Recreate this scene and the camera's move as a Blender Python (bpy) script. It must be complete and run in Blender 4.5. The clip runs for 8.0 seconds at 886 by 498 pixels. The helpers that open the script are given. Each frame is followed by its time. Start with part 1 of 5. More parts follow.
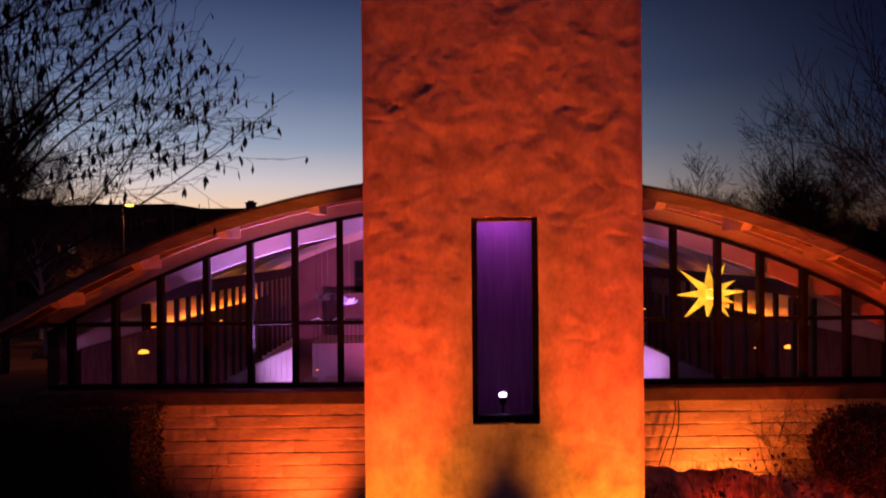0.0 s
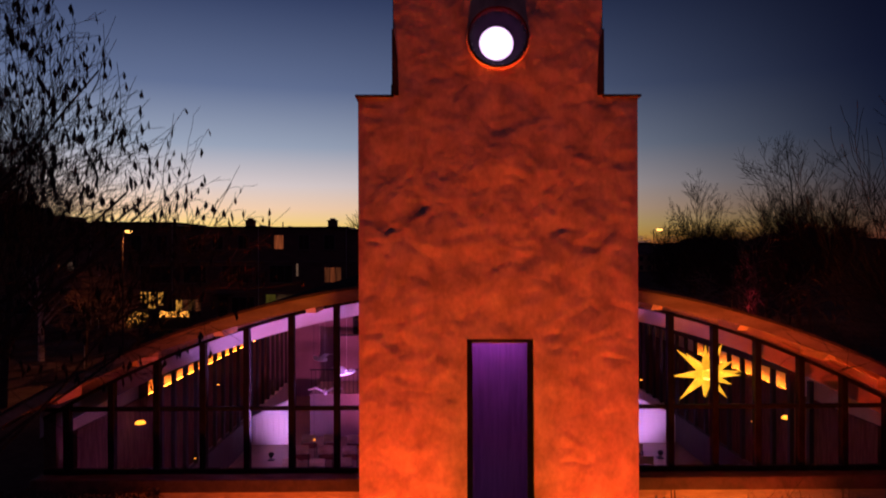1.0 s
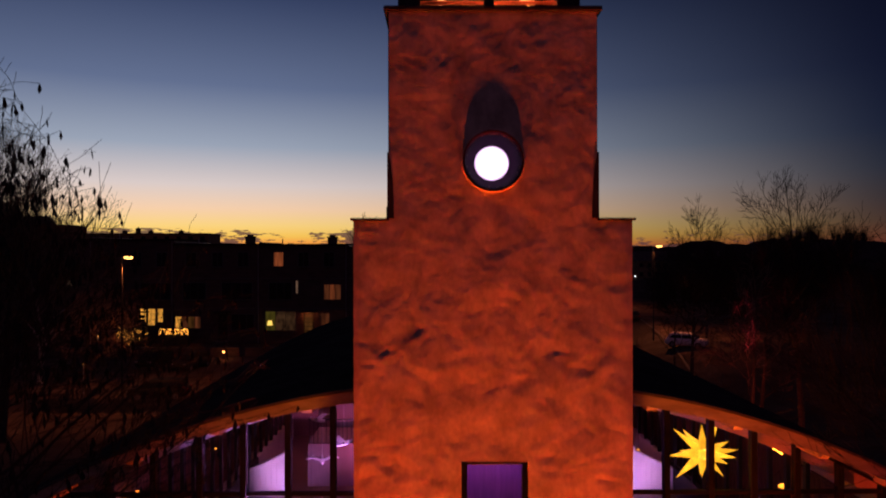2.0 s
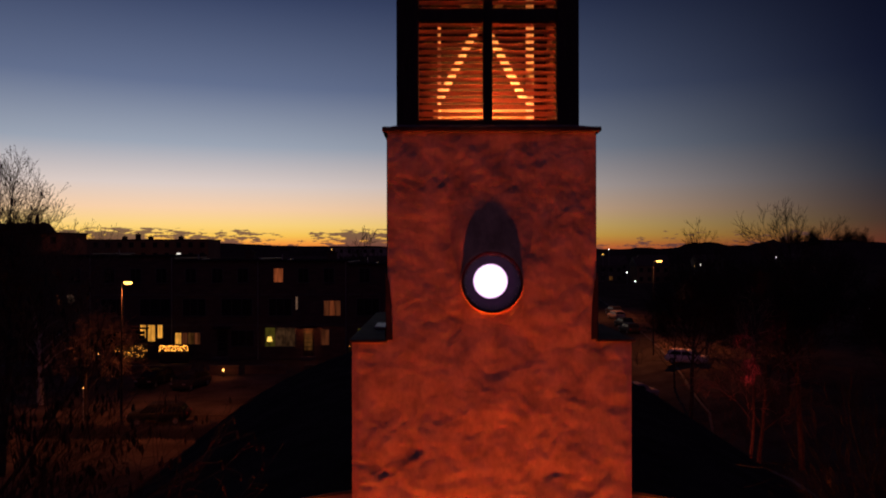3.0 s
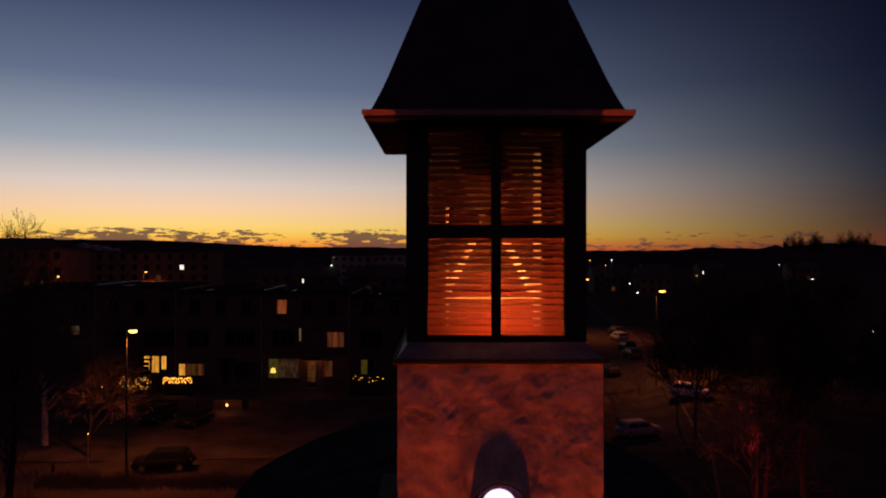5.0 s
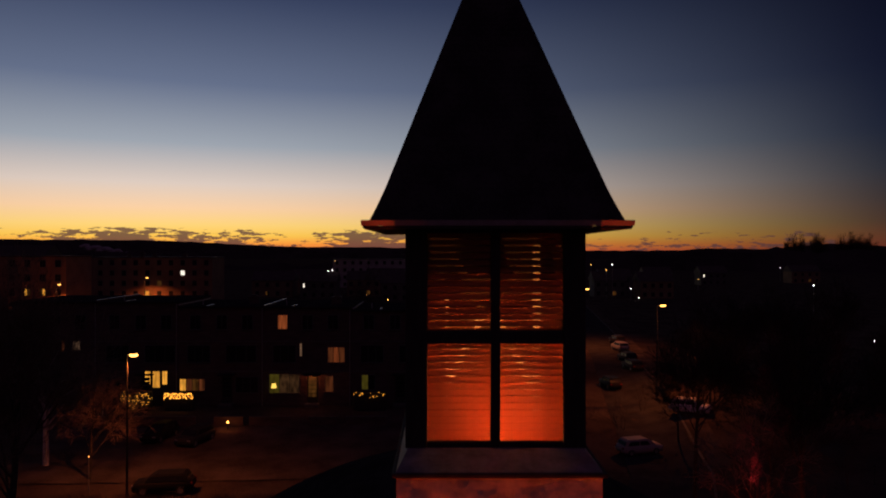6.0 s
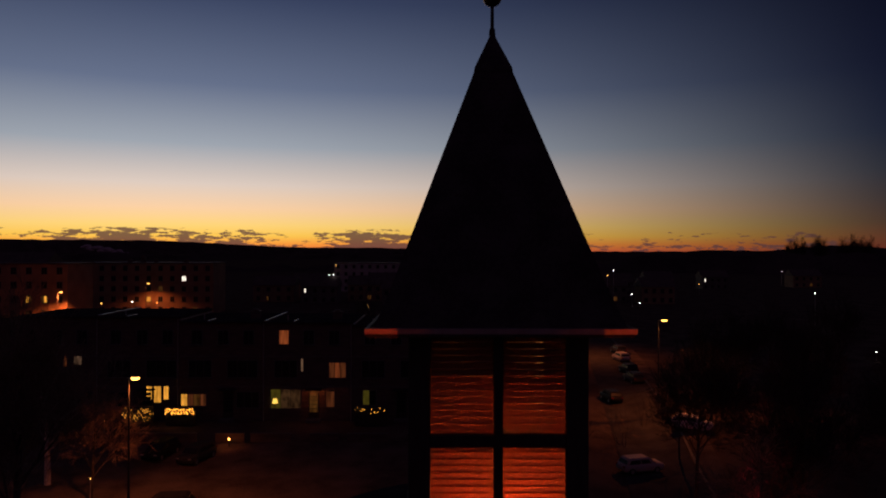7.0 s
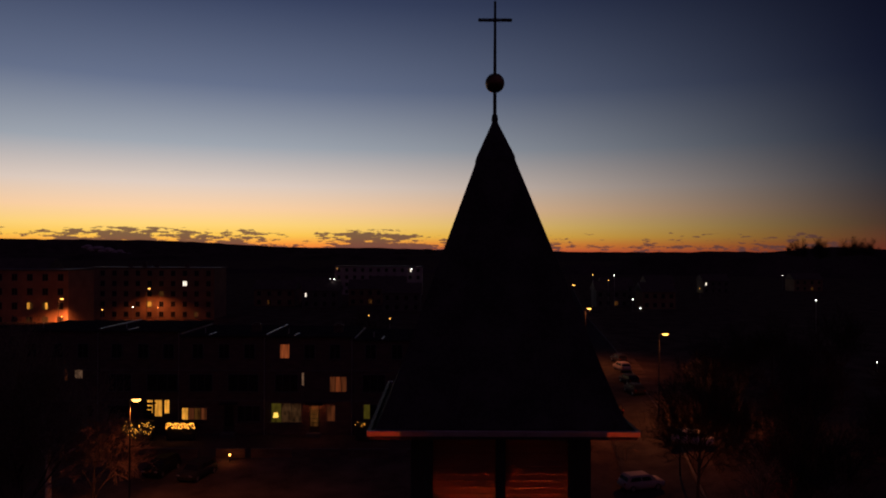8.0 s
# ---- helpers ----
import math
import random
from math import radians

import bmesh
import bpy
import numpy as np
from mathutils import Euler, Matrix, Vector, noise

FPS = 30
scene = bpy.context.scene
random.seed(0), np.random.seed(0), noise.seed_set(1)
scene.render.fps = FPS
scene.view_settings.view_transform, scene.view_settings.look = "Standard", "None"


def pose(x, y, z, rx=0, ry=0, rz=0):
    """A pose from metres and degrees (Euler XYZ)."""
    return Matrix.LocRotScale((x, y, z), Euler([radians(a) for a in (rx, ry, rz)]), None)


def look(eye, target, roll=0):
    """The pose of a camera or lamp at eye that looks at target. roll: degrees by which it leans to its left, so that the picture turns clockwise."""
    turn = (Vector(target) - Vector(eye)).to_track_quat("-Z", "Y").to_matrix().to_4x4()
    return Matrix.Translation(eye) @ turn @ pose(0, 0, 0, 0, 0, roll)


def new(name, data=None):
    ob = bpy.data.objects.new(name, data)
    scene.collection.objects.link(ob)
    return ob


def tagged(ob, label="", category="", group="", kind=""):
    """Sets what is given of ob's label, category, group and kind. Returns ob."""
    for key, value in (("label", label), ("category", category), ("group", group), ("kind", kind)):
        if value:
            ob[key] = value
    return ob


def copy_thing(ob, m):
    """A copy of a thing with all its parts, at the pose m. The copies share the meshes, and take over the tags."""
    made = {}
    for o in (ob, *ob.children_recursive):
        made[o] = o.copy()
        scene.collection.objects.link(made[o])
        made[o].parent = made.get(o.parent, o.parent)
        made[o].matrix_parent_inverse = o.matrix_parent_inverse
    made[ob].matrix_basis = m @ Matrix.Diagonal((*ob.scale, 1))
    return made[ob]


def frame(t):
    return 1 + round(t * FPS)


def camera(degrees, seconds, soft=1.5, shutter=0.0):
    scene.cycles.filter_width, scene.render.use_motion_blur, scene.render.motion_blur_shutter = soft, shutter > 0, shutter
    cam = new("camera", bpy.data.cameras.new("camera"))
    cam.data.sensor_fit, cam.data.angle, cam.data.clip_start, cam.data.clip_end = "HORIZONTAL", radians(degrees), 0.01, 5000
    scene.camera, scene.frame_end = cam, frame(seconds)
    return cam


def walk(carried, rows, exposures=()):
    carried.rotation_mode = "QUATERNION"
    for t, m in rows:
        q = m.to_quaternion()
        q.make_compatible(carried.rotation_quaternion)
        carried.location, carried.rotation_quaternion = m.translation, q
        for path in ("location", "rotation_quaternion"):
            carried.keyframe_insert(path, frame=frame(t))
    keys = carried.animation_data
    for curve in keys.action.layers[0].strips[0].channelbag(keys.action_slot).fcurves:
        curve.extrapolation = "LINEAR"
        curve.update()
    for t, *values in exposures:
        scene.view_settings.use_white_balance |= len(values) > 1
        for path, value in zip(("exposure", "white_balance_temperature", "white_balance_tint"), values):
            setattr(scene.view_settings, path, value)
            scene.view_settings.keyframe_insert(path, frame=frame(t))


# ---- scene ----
cam = camera(63.8, 8.0, 1.9, 0.4)
PATH = [
    (0, (-0.939, -10.166, 5.886), (-0.924, -8.166, 5.879), -0.5),
    (0.5, (-0.907, -10.167, 6.708), (-0.892, -8.167, 6.709), -0.2),
    (1, (-0.87, -10.17, 7.582), (-0.855, -8.17, 7.584), -0.2),
    (1.5, (-0.823, -10.201, 8.45), (-0.809, -8.201, 8.455), -0.1),
    (3, (-0.768, -10.174, 11.051), (-0.754, -8.174, 11.055), -0.1),
    (3.5, (-0.802, -10.228, 11.898), (-0.79, -8.228, 11.903), -0.1),
    (4, (-0.858, -10.237, 12.738), (-0.848, -8.237, 12.744), -0.1),
    (4.5, (-0.878, -10.298, 13.551), (-0.869, -8.298, 13.557), -0.0),
    (6, (-0.843, -10.309, 16.014), (-0.838, -8.309, 16.019), 0.0),
    (6.5, (-0.853, -10.306, 16.825), (-0.849, -8.306, 16.831), 0.1),
    (7, (-0.878, -10.328, 17.626), (-0.876, -8.328, 17.632), 0.1),
    (7.5, (-0.894, -10.318, 18.407), (-0.893, -8.318, 18.413), 0.1),
    (8, (-0.91, -10.335, 19.148), (-0.91, -8.335, 19.154), 0.2),
]
# the white balance drifts from cool to neutral as the camera rises
LOOKS = [(0, 0.0, 5800, 17), (1.5, 0.0, 6000, 16), (3, 0.02, 6250, 14), (4.5, 0.02, 6450, 13), (6, 0.03, 6600, 12), (8, 0.04, 6650, 12)]
walk(cam, [(t, look(eye, target, roll)) for t, eye, target, roll in PATH], LOOKS)

# ---- helpers of this scene ----
rnd = random.Random(11)


def srgb(r, g, b):
    return tuple((c / 255 / 12.92) if c <= 10 else ((c / 255 + 0.055) / 1.055) ** 2.4 for c in (r, g, b)) + (1.0,)


# ---- world: dusk sky, brightest over the place where the sun went down ----
SUN_AZ = radians(-22)
world = bpy.data.worlds.new("dusk_sky")
scene.world = world
world.use_nodes = True
wt = world.node_tree
wt.nodes.clear()


def wnode(kind):
    return wt.nodes.new(kind)


def wmath(op, a, b=None, clamp=False):
    n = wnode("ShaderNodeMath")
    n.operation, n.use_clamp = op, clamp
    for i, v in enumerate((a, b)):
        if v is None:
            continue
        if isinstance(v, (int, float)):
            n.inputs[i].default_value = v
        else:
            wt.links.new(v, n.inputs[i])
    return n.outputs[0]


def wramp(fac, stops):
    n = wnode("ShaderNodeValToRGB")
    els = n.color_ramp.elements
    for i, (p, c) in enumerate(stops):
        e = els[i] if i < 2 else els.new(p)
        e.position, e.color = p, c
    wt.links.new(fac, n.inputs[0])
    return n.outputs[0]


def wmix(fac, a, b):
    n = wnode("ShaderNodeMix")
    n.data_type = "RGBA"
    wt.links.new(fac, n.inputs[0])
    for v, k in ((a, 6), (b, 7)):
        if isinstance(v, tuple):
            n.inputs[k].default_value = v
        else:
            wt.links.new(v, n.inputs[k])
    return n.outputs[2]


coords = wnode("ShaderNodeTexCoord").outputs["Generated"]
split = wnode("ShaderNodeSeparateXYZ")
wt.links.new(coords, split.inputs[0])
toward = wmath("ADD", wmath("MULTIPLY", split.outputs[0], math.sin(SUN_AZ)), wmath("MULTIPLY", split.outputs[1], math.cos(SUN_AZ)))
height = wmath("MULTIPLY", split.outputs[2], 2.2, True)
bright = wramp(height, [
    (0.0, srgb(240, 112, 66)), (0.020, srgb(253, 156, 62)), (0.045, srgb(255, 202, 84)), (0.075, srgb(255, 214, 122)), (0.125, srgb(250, 210, 166)),
    (0.195, srgb(222, 206, 194)), (0.31, srgb(159, 168, 179)), (0.48, srgb(104, 117, 144)), (0.72, srgb(62, 74, 105)), (1.0, srgb(34, 41, 70))])
dim = wramp(height, [
    (0.0, srgb(92, 38, 30)), (0.035, srgb(84, 43, 34)), (0.08, srgb(60, 41, 38)), (0.14, srgb(45, 39, 43)),
    (0.22, srgb(31, 36, 48)), (0.33, srgb(21, 27, 46)), (0.5, srgb(16, 20, 39)), (0.72, srgb(12, 15, 31)), (1.0, srgb(10, 12, 25))])
night = wramp(height, [(0.0, srgb(58, 31, 34)), (0.3, srgb(50, 29, 40)), (1.0, srgb(48, 33, 56))])
side = wnode("ShaderNodeMapRange")
side.inputs[1].default_value, side.inputs[2].default_value = 0.55, 1.005
wt.links.new(toward, side.inputs[0])
west = wmath("POWER", side.outputs[0], 1.55)
back = wnode("ShaderNodeMapRange")
back.interpolation_type = "SMOOTHSTEP"
back.inputs[1].default_value, back.inputs[2].default_value = -0.5, 0.56
wt.links.new(toward, back.inputs[0])
clear = wmix(back.outputs[0], night, wmix(west, dim, bright))
# a broken band of low cloud over the horizon
stretch = wnode("ShaderNodeMapping")
stretch.inputs["Scale"].default_value = (36, 36, 150)
wt.links.new(coords, stretch.inputs[0])
puff = wnode("ShaderNodeTexNoise")
puff.inputs["Scale"].default_value, puff.inputs["Detail"].default_value, puff.inputs["Roughness"].default_value = 1.6, 6, 0.62
wt.links.new(stretch.outputs[0], puff.inputs[0])
band = wramp(height, [(0.0, (0.75, 0.75, 0.75, 1)), (0.013, (1, 1, 1, 1)), (0.024, (0.62, 0.62, 0.62, 1)), (0.036, (0.60, 0.60, 0.60, 1)), (0.052, (0.52, 0.52, 0.52, 1)), (0.068, (0, 0, 0, 1))])
cluster = wnode("ShaderNodeTexNoise")
cluster.inputs["Scale"].default_value, cluster.inputs["Detail"].default_value = 7.0, 2
wt.links.new(coords, cluster.inputs[0])
lumpy = wmath("ADD", puff.outputs[0], wmath("MULTIPLY", wmath("SUBTRACT", cluster.outputs[0], 0.56), 0.85))
cover = wmath("MULTIPLY", wmath("SUBTRACT", wmath("ADD", lumpy, wmath("MULTIPLY", band, 0.30)), wmath("SUBTRACT", 0.80, wmath("MULTIPLY", west, 0.195))), 16.0, True)
cover = wmath("MULTIPLY", cover, wmath("GREATER_THAN", band, 0.05))
sky = wmix(wmath("MULTIPLY", cover, 0.88), clear, wmix(side.outputs[0], srgb(78, 52, 52), srgb(92, 62, 62)))
air = wnode("ShaderNodeBackground")
air.inputs[1].default_value = 1.0
wt.links.new(sky, air.inputs[0])
wt.links.new(air.outputs[0], wnode("ShaderNodeOutputWorld").inputs[0])


# ---- lamps of the place and beams added to them ----
AMBER = (1.0, 0.105, 0.007)
FLAME = (1.0, 0.042, 0.004)
GOLD = (1.0, 0.225, 0.002)
SODIUM = (1.0, 0.22, 0.055)


def spot(name, eye, target, power, colour, angle, blend=0.6, radius=0.06):
    data = bpy.data.lights.new(name, "SPOT")
    data.energy, data.color, data.spot_size, data.spot_blend, data.shadow_soft_size = power, colour, radians(angle), blend, radius
    ob = new(name, data)
    ob.matrix_world = look(eye, target)
    return ob


def point(name, at, power, colour, radius=0.1):
    data = bpy.data.lights.new(name, "POINT")
    data.energy, data.color, data.shadow_soft_size = power, colour, radius
    ob = new(name, data)
    ob.location = at
    return ob


FLOODS = [((-1.60, -1.05, 0.30), (-1.50, 0.0, 13.0), 3900, 50, FLAME), ((1.60, -1.05, 0.30), (1.50, 0.0, 13.0), 3900, 50, FLAME),
          # gold pair added at the tower floods to yellow the wall's foot
          ((-1.60, -1.05, 0.36), (-1.60, 0.0, 4.2), 1050, 72, GOLD), ((1.60, -1.05, 0.36), (1.60, 0.0, 4.2), 1050, 72, GOLD),
          # roof-edge pair and bank flood are added, their sources unseen
          ((-3.3, 0.2, 0.30), (-4.3, 2.5, 6.4), 900, 46, AMBER), ((3.3, 0.0, 0.30), (4.9, 2.3, 6.2), 2300, 46, AMBER),
          ((3.2, 0.1, 0.25), (5.2, 2.1, 1.0), 2600, 90, FLAME),
          ((-3.4, 3.05, 0.15), (-4.1, 4.0, 2.9), 800, 118, AMBER), ((4.6, 3.25, 0.15), (4.6, 4.0, 2.8), 1000, 126, (1.0, 0.15, 0.008))]
for eye, target, power, angle, colour in FLOODS:
    spot("flood_beam", eye, target, power, colour, angle, 1.0, 0.10)
spot("shrub_beam", (10.6, 21.5, 0.2), (14.7, 25.2, 4.7), 3600, (1.0, 0.05, 0.07), 10, 1.0)
spot("shrub_beam", (10.75, 21.4, 0.2), (14.9, 25.9, 7.1), 2600, (1.0, 0.05, 0.07), 6, 1.0)
# this beam and the garden one are added to brighten the dark thicket
spot("shrub_beam", (31.0, 42.0, 0.2), (39.0, 58.0, 4.5), 1200, (1.0, 0.10, 0.06), 50, 1.0)

spot("garden_fill", (10.6, 21.5, 0.3), (24.0, 36.0, 0.0), 1100, (1.0, 0.10, 0.04), 90, 1.0)

# violet spots added for the hall's glow, source unseen; warm light in its aisles
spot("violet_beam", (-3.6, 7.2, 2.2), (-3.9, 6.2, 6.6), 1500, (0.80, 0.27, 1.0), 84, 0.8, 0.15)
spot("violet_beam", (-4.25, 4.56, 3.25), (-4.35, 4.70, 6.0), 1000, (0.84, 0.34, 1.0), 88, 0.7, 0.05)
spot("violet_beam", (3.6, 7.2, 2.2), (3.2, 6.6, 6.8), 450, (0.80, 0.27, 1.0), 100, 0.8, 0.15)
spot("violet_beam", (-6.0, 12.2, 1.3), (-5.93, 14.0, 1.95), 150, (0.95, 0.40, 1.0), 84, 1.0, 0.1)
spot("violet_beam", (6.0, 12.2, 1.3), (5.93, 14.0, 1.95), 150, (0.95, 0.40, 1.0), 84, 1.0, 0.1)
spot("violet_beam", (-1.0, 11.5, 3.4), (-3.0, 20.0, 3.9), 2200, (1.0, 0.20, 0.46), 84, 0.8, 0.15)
# violet light inside the tower stair, amber light inside the belfry
spot("violet_beam", (0.02, 0.72, 6.72), (0.02, 1.25, 5.9), 46, (0.86, 0.22, 1.0), 130, 0.9, 0.1)
point("belfry_glow", (0.12, 1.55, 13.20), 112, (1.0, 0.25, 0.085), 0.12)
spot("belfry_beam", (0.15, 1.30, 13.16), (0.10, 2.35, 13.95), 400, (1.0, 0.36, 0.06), 104, 1.0, 0.10)


# ---- materials ----
def material(name):
    m = bpy.data.materials.new(name)
    m.use_nodes = True
    return m, m.node_tree, m.node_tree.nodes["Principled BSDF"]


def surface(name, a, b, rough=0.8, scale=3.0, detail=6, bump=0.0, fine=30.0, metal=0.0, stretch_by=(1, 1, 1), per_piece=0.0, sheen=0.5):
    """Two colours mixed by a broad and a fine noise, with relief from both."""
    m, t, p = material(name)
    tc = t.nodes.new("ShaderNodeTexCoord")
    mp = t.nodes.new("ShaderNodeMapping")
    mp.inputs["Scale"].default_value = stretch_by
    t.links.new(tc.outputs["Object"], mp.inputs[0])
    n1 = t.nodes.new("ShaderNodeTexNoise")
    n1.inputs["Scale"].default_value, n1.inputs["Detail"].default_value = scale, detail
    n2 = t.nodes.new("ShaderNodeTexNoise")
    n2.inputs["Scale"].default_value, n2.inputs["Detail"].default_value = fine, 3
    for n in (n1, n2):
        t.links.new(mp.outputs[0], n.inputs[0])
    add = t.nodes.new("ShaderNodeMath")
    add.operation = "MULTIPLY_ADD"
    add.inputs[1].default_value = 0.4
    t.links.new(n2.outputs[0], add.inputs[0])
    t.links.new(n1.outputs[0], add.inputs[2])
    rg = t.nodes.new("ShaderNodeMapRange")
    rg.inputs[1].default_value, rg.inputs[2].default_value = 0.5, 0.9
    t.links.new(add.outputs[0], rg.inputs[0])
    mx = t.nodes.new("ShaderNodeMix")
    mx.data_type = "RGBA"
    mx.inputs[6].default_value, mx.inputs[7].default_value = (*a, 1), (*b, 1)
    t.links.new(rg.outputs[0], mx.inputs[0])
    out = mx.outputs[2]
    if per_piece:
        oi = t.nodes.new("ShaderNodeObjectInfo")
        vr = t.nodes.new("ShaderNodeMapRange")
        vr.inputs[3].default_value, vr.inputs[4].default_value = 1 - per_piece, 1 + per_piece
        t.links.new(oi.outputs["Random"], vr.inputs[0])
        hv = t.nodes.new("ShaderNodeHueSaturation")
        t.links.new(vr.outputs[0], hv.inputs["Value"])
        t.links.new(out, hv.inputs["Color"])
        out = hv.outputs[0]
    t.links.new(out, p.inputs["Base Color"])
    p.inputs["Roughness"].default_value, p.inputs["Metallic"].default_value = rough, metal
    p.inputs["Specular IOR Level"].default_value = sheen
    if bump:
        bp = t.nodes.new("ShaderNodeBump")
        bp.inputs["Distance"].default_value, bp.inputs["Strength"].default_value = bump, 0.9
        t.links.new(add.outputs[0], bp.inputs["Height"])
        t.links.new(bp.outputs[0], p.inputs["Normal"])
    return m


def glow(name, colour, strength, vary=0.0, scale=4.0, folds=(1, 1, 1)):
    m, t, p = material(name)
    p.inputs["Base Color"].default_value = (*colour, 1)
    p.inputs["Emission Color"].default_value = (*colour, 1)
    p.inputs["Emission Strength"].default_value = strength
    if vary:
        tc, n, rg = t.nodes.new("ShaderNodeTexCoord"), t.nodes.new("ShaderNodeTexNoise"), t.nodes.new("ShaderNodeMapRange")
        n.inputs["Scale"].default_value, n.inputs["Detail"].default_value = scale, 4
        rg.inputs[1].default_value, rg.inputs[2].default_value = 0.35, 0.65
        rg.inputs[3].default_value, rg.inputs[4].default_value = strength * (1 - vary), strength
        mp = t.nodes.new("ShaderNodeMapping")
        mp.inputs["Scale"].default_value = folds
        t.links.new(tc.outputs["Object"], mp.inputs[0])
        t.links.new(mp.outputs[0], n.inputs[0])
        t.links.new(n.outputs[0], rg.inputs[0])
        t.links.new(rg.outputs[0], p.inputs["Emission Strength"])
        p.inputs["Base Color"].default_value = (0.02, 0.02, 0.02, 1)
        oi, mu, md = t.nodes.new("ShaderNodeObjectInfo"), t.nodes.new("ShaderNodeMapRange"), t.nodes.new("ShaderNodeMath")
        mu.inputs[3].default_value, mu.inputs[4].default_value = 0.72, 1.28
        md.operation = "MULTIPLY"
        t.links.new(oi.outputs["Random"], mu.inputs[0])
        t.links.new(mu.outputs[0], md.inputs[0])
        t.links.new(rg.outputs[0], md.inputs[1])
        t.links.new(md.outputs[0], p.inputs["Emission Strength"])
    return m


def glass(name, tint=(1, 1, 1), rough=0.0):
    """Thin window glass: mostly clear, with the gloss of a pane."""
    m, t, p = material(name)
    t.nodes.remove(p)
    tr, gl = t.nodes.new("ShaderNodeBsdfTransparent"), t.nodes.new("ShaderNodeBsdfGlossy")
    mx, fr = t.nodes.new("ShaderNodeMixShader"), t.nodes.new("ShaderNodeFresnel")
    fr.inputs[0].default_value = 1.45
    tr.inputs[0].default_value = (*tint, 1)
    gl.inputs["Roughness"].default_value = rough
    t.links.new(fr.outputs[0], mx.inputs[0])
    t.links.new(tr.outputs[0], mx.inputs[1])
    t.links.new(gl.outputs[0], mx.inputs[2])
    t.links.new(mx.outputs[0], t.nodes["Material Output"].inputs[0])
    return m


PLASTER = surface("rough_plaster", (0.44, 0.36, 0.26), (0.78, 0.65, 0.48), 0.94, 2.3, 7, 0.009, 13, stretch_by=(1.3, 1, 1), sheen=0.08)
STONE = surface("board_marked_blocks", (0.34, 0.29, 0.24), (0.62, 0.55, 0.46), 0.9, 2.4, 7, 0.045, 16, stretch_by=(0.5, 1, 2.2), per_piece=0.10, sheen=0.2)
MORTAR = surface("mortar", (0.36, 0.31, 0.26), (0.52, 0.46, 0.39), 0.95, 6, 5, 0.01)
WOOD = surface("stained_boards", (0.10, 0.065, 0.042), (0.20, 0.135, 0.088), 0.65, 2.0, 6, 0.006, 16, stretch_by=(1, 7, 1))
BEAM = surface("glued_beam", (0.34, 0.24, 0.15), (0.60, 0.44, 0.29), 0.6, 1.6, 6, 0.006, 14, stretch_by=(1, 1, 5))
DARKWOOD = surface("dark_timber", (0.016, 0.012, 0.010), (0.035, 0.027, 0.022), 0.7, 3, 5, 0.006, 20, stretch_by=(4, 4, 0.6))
SLAT = surface("slat_timber", (0.30, 0.20, 0.13), (0.50, 0.36, 0.24), 0.6, 3, 5, 0.004, 26, stretch_by=(0.7, 4, 4))
SLATE = surface("roof_slate", (0.034, 0.032, 0.034), (0.070, 0.066, 0.068), 0.95, 2.0, 6, 0.01, 16, sheen=0.05)
LEAD = surface("lead_sheet", (0.030, 0.029, 0.033), (0.060, 0.058, 0.064), 0.85, 3, 6, 0.006, 12, sheen=0.12)
# lighter copy of the lead; the belfry's glow is put into its colour
LEADPALE = surface("glow_toned_lead", (0.15, 0.145, 0.15), (0.27, 0.265, 0.27), 0.7, 3, 6, 0.006, 12, sheen=0.3)
METAL = surface("dark_metal", (0.02, 0.02, 0.022), (0.045, 0.045, 0.05), 0.45, 5, 4, 0.002, metal=0.6)
GILT = surface("tarnished_copper", (0.10, 0.055, 0.035), (0.20, 0.12, 0.07), 0.42, 6, 4, 0.002, metal=0.9)
STEEL = surface("galvanised_steel", (0.25, 0.26, 0.27), (0.40, 0.41, 0.42), 0.45, 6, 4, 0.002, metal=0.8)
FELT = surface("roof_felt", (0.022, 0.020, 0.021), (0.045, 0.042, 0.042), 1.0, 0.9, 7, 0.01, 9, sheen=0.0)
WHITEWALL = surface("white_paint", (0.66, 0.64, 0.63), (0.80, 0.79, 0.78), 0.8, 1.2, 5, 0.003, 18)
OCHREBAND = surface("lit_ochre_band", (0.52, 0.42, 0.27), (0.64, 0.53, 0.36), 0.85, 1.2, 5, 0.003, 14)
PANELWOOD = surface("matt_panelling", (0.10, 0.050, 0.032), (0.19, 0.10, 0.062), 0.95, 2.0, 6, 0.004, 16, stretch_by=(1, 5, 1), sheen=0.05)
PLUM = surface("painted_wall", (0.22, 0.13, 0.16), (0.32, 0.20, 0.24), 0.85, 0.8, 5, 0.004, 12)
FLOORING = surface("parquet", (0.16, 0.10, 0.06), (0.28, 0.19, 0.12), 0.4, 2, 5, 0.002, 18, stretch_by=(1, 6, 1))
BARK = surface("bark", (0.022, 0.017, 0.013), (0.060, 0.047, 0.036), 0.95, 5, 5, 0.01, 26)
# twigs in several tones: lighter ones imitate lamplight, the darkest an unlit silhouette
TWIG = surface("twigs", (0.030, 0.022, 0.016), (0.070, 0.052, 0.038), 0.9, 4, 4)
TWIGLIT = surface("lit_twigs", (0.13, 0.085, 0.06), (0.25, 0.17, 0.12), 0.9, 4, 4)
TWIGUNLIT = surface("unlit_twigs", (0.010, 0.008, 0.007), (0.022, 0.017, 0.014), 0.9, 4, 4)
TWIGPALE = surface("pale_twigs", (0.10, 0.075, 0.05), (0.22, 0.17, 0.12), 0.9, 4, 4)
FASCIALIT = surface("fascia_lit_tone", (0.36, 0.32, 0.30), (0.48, 0.44, 0.42), 0.6, 5, 4, 0.002)
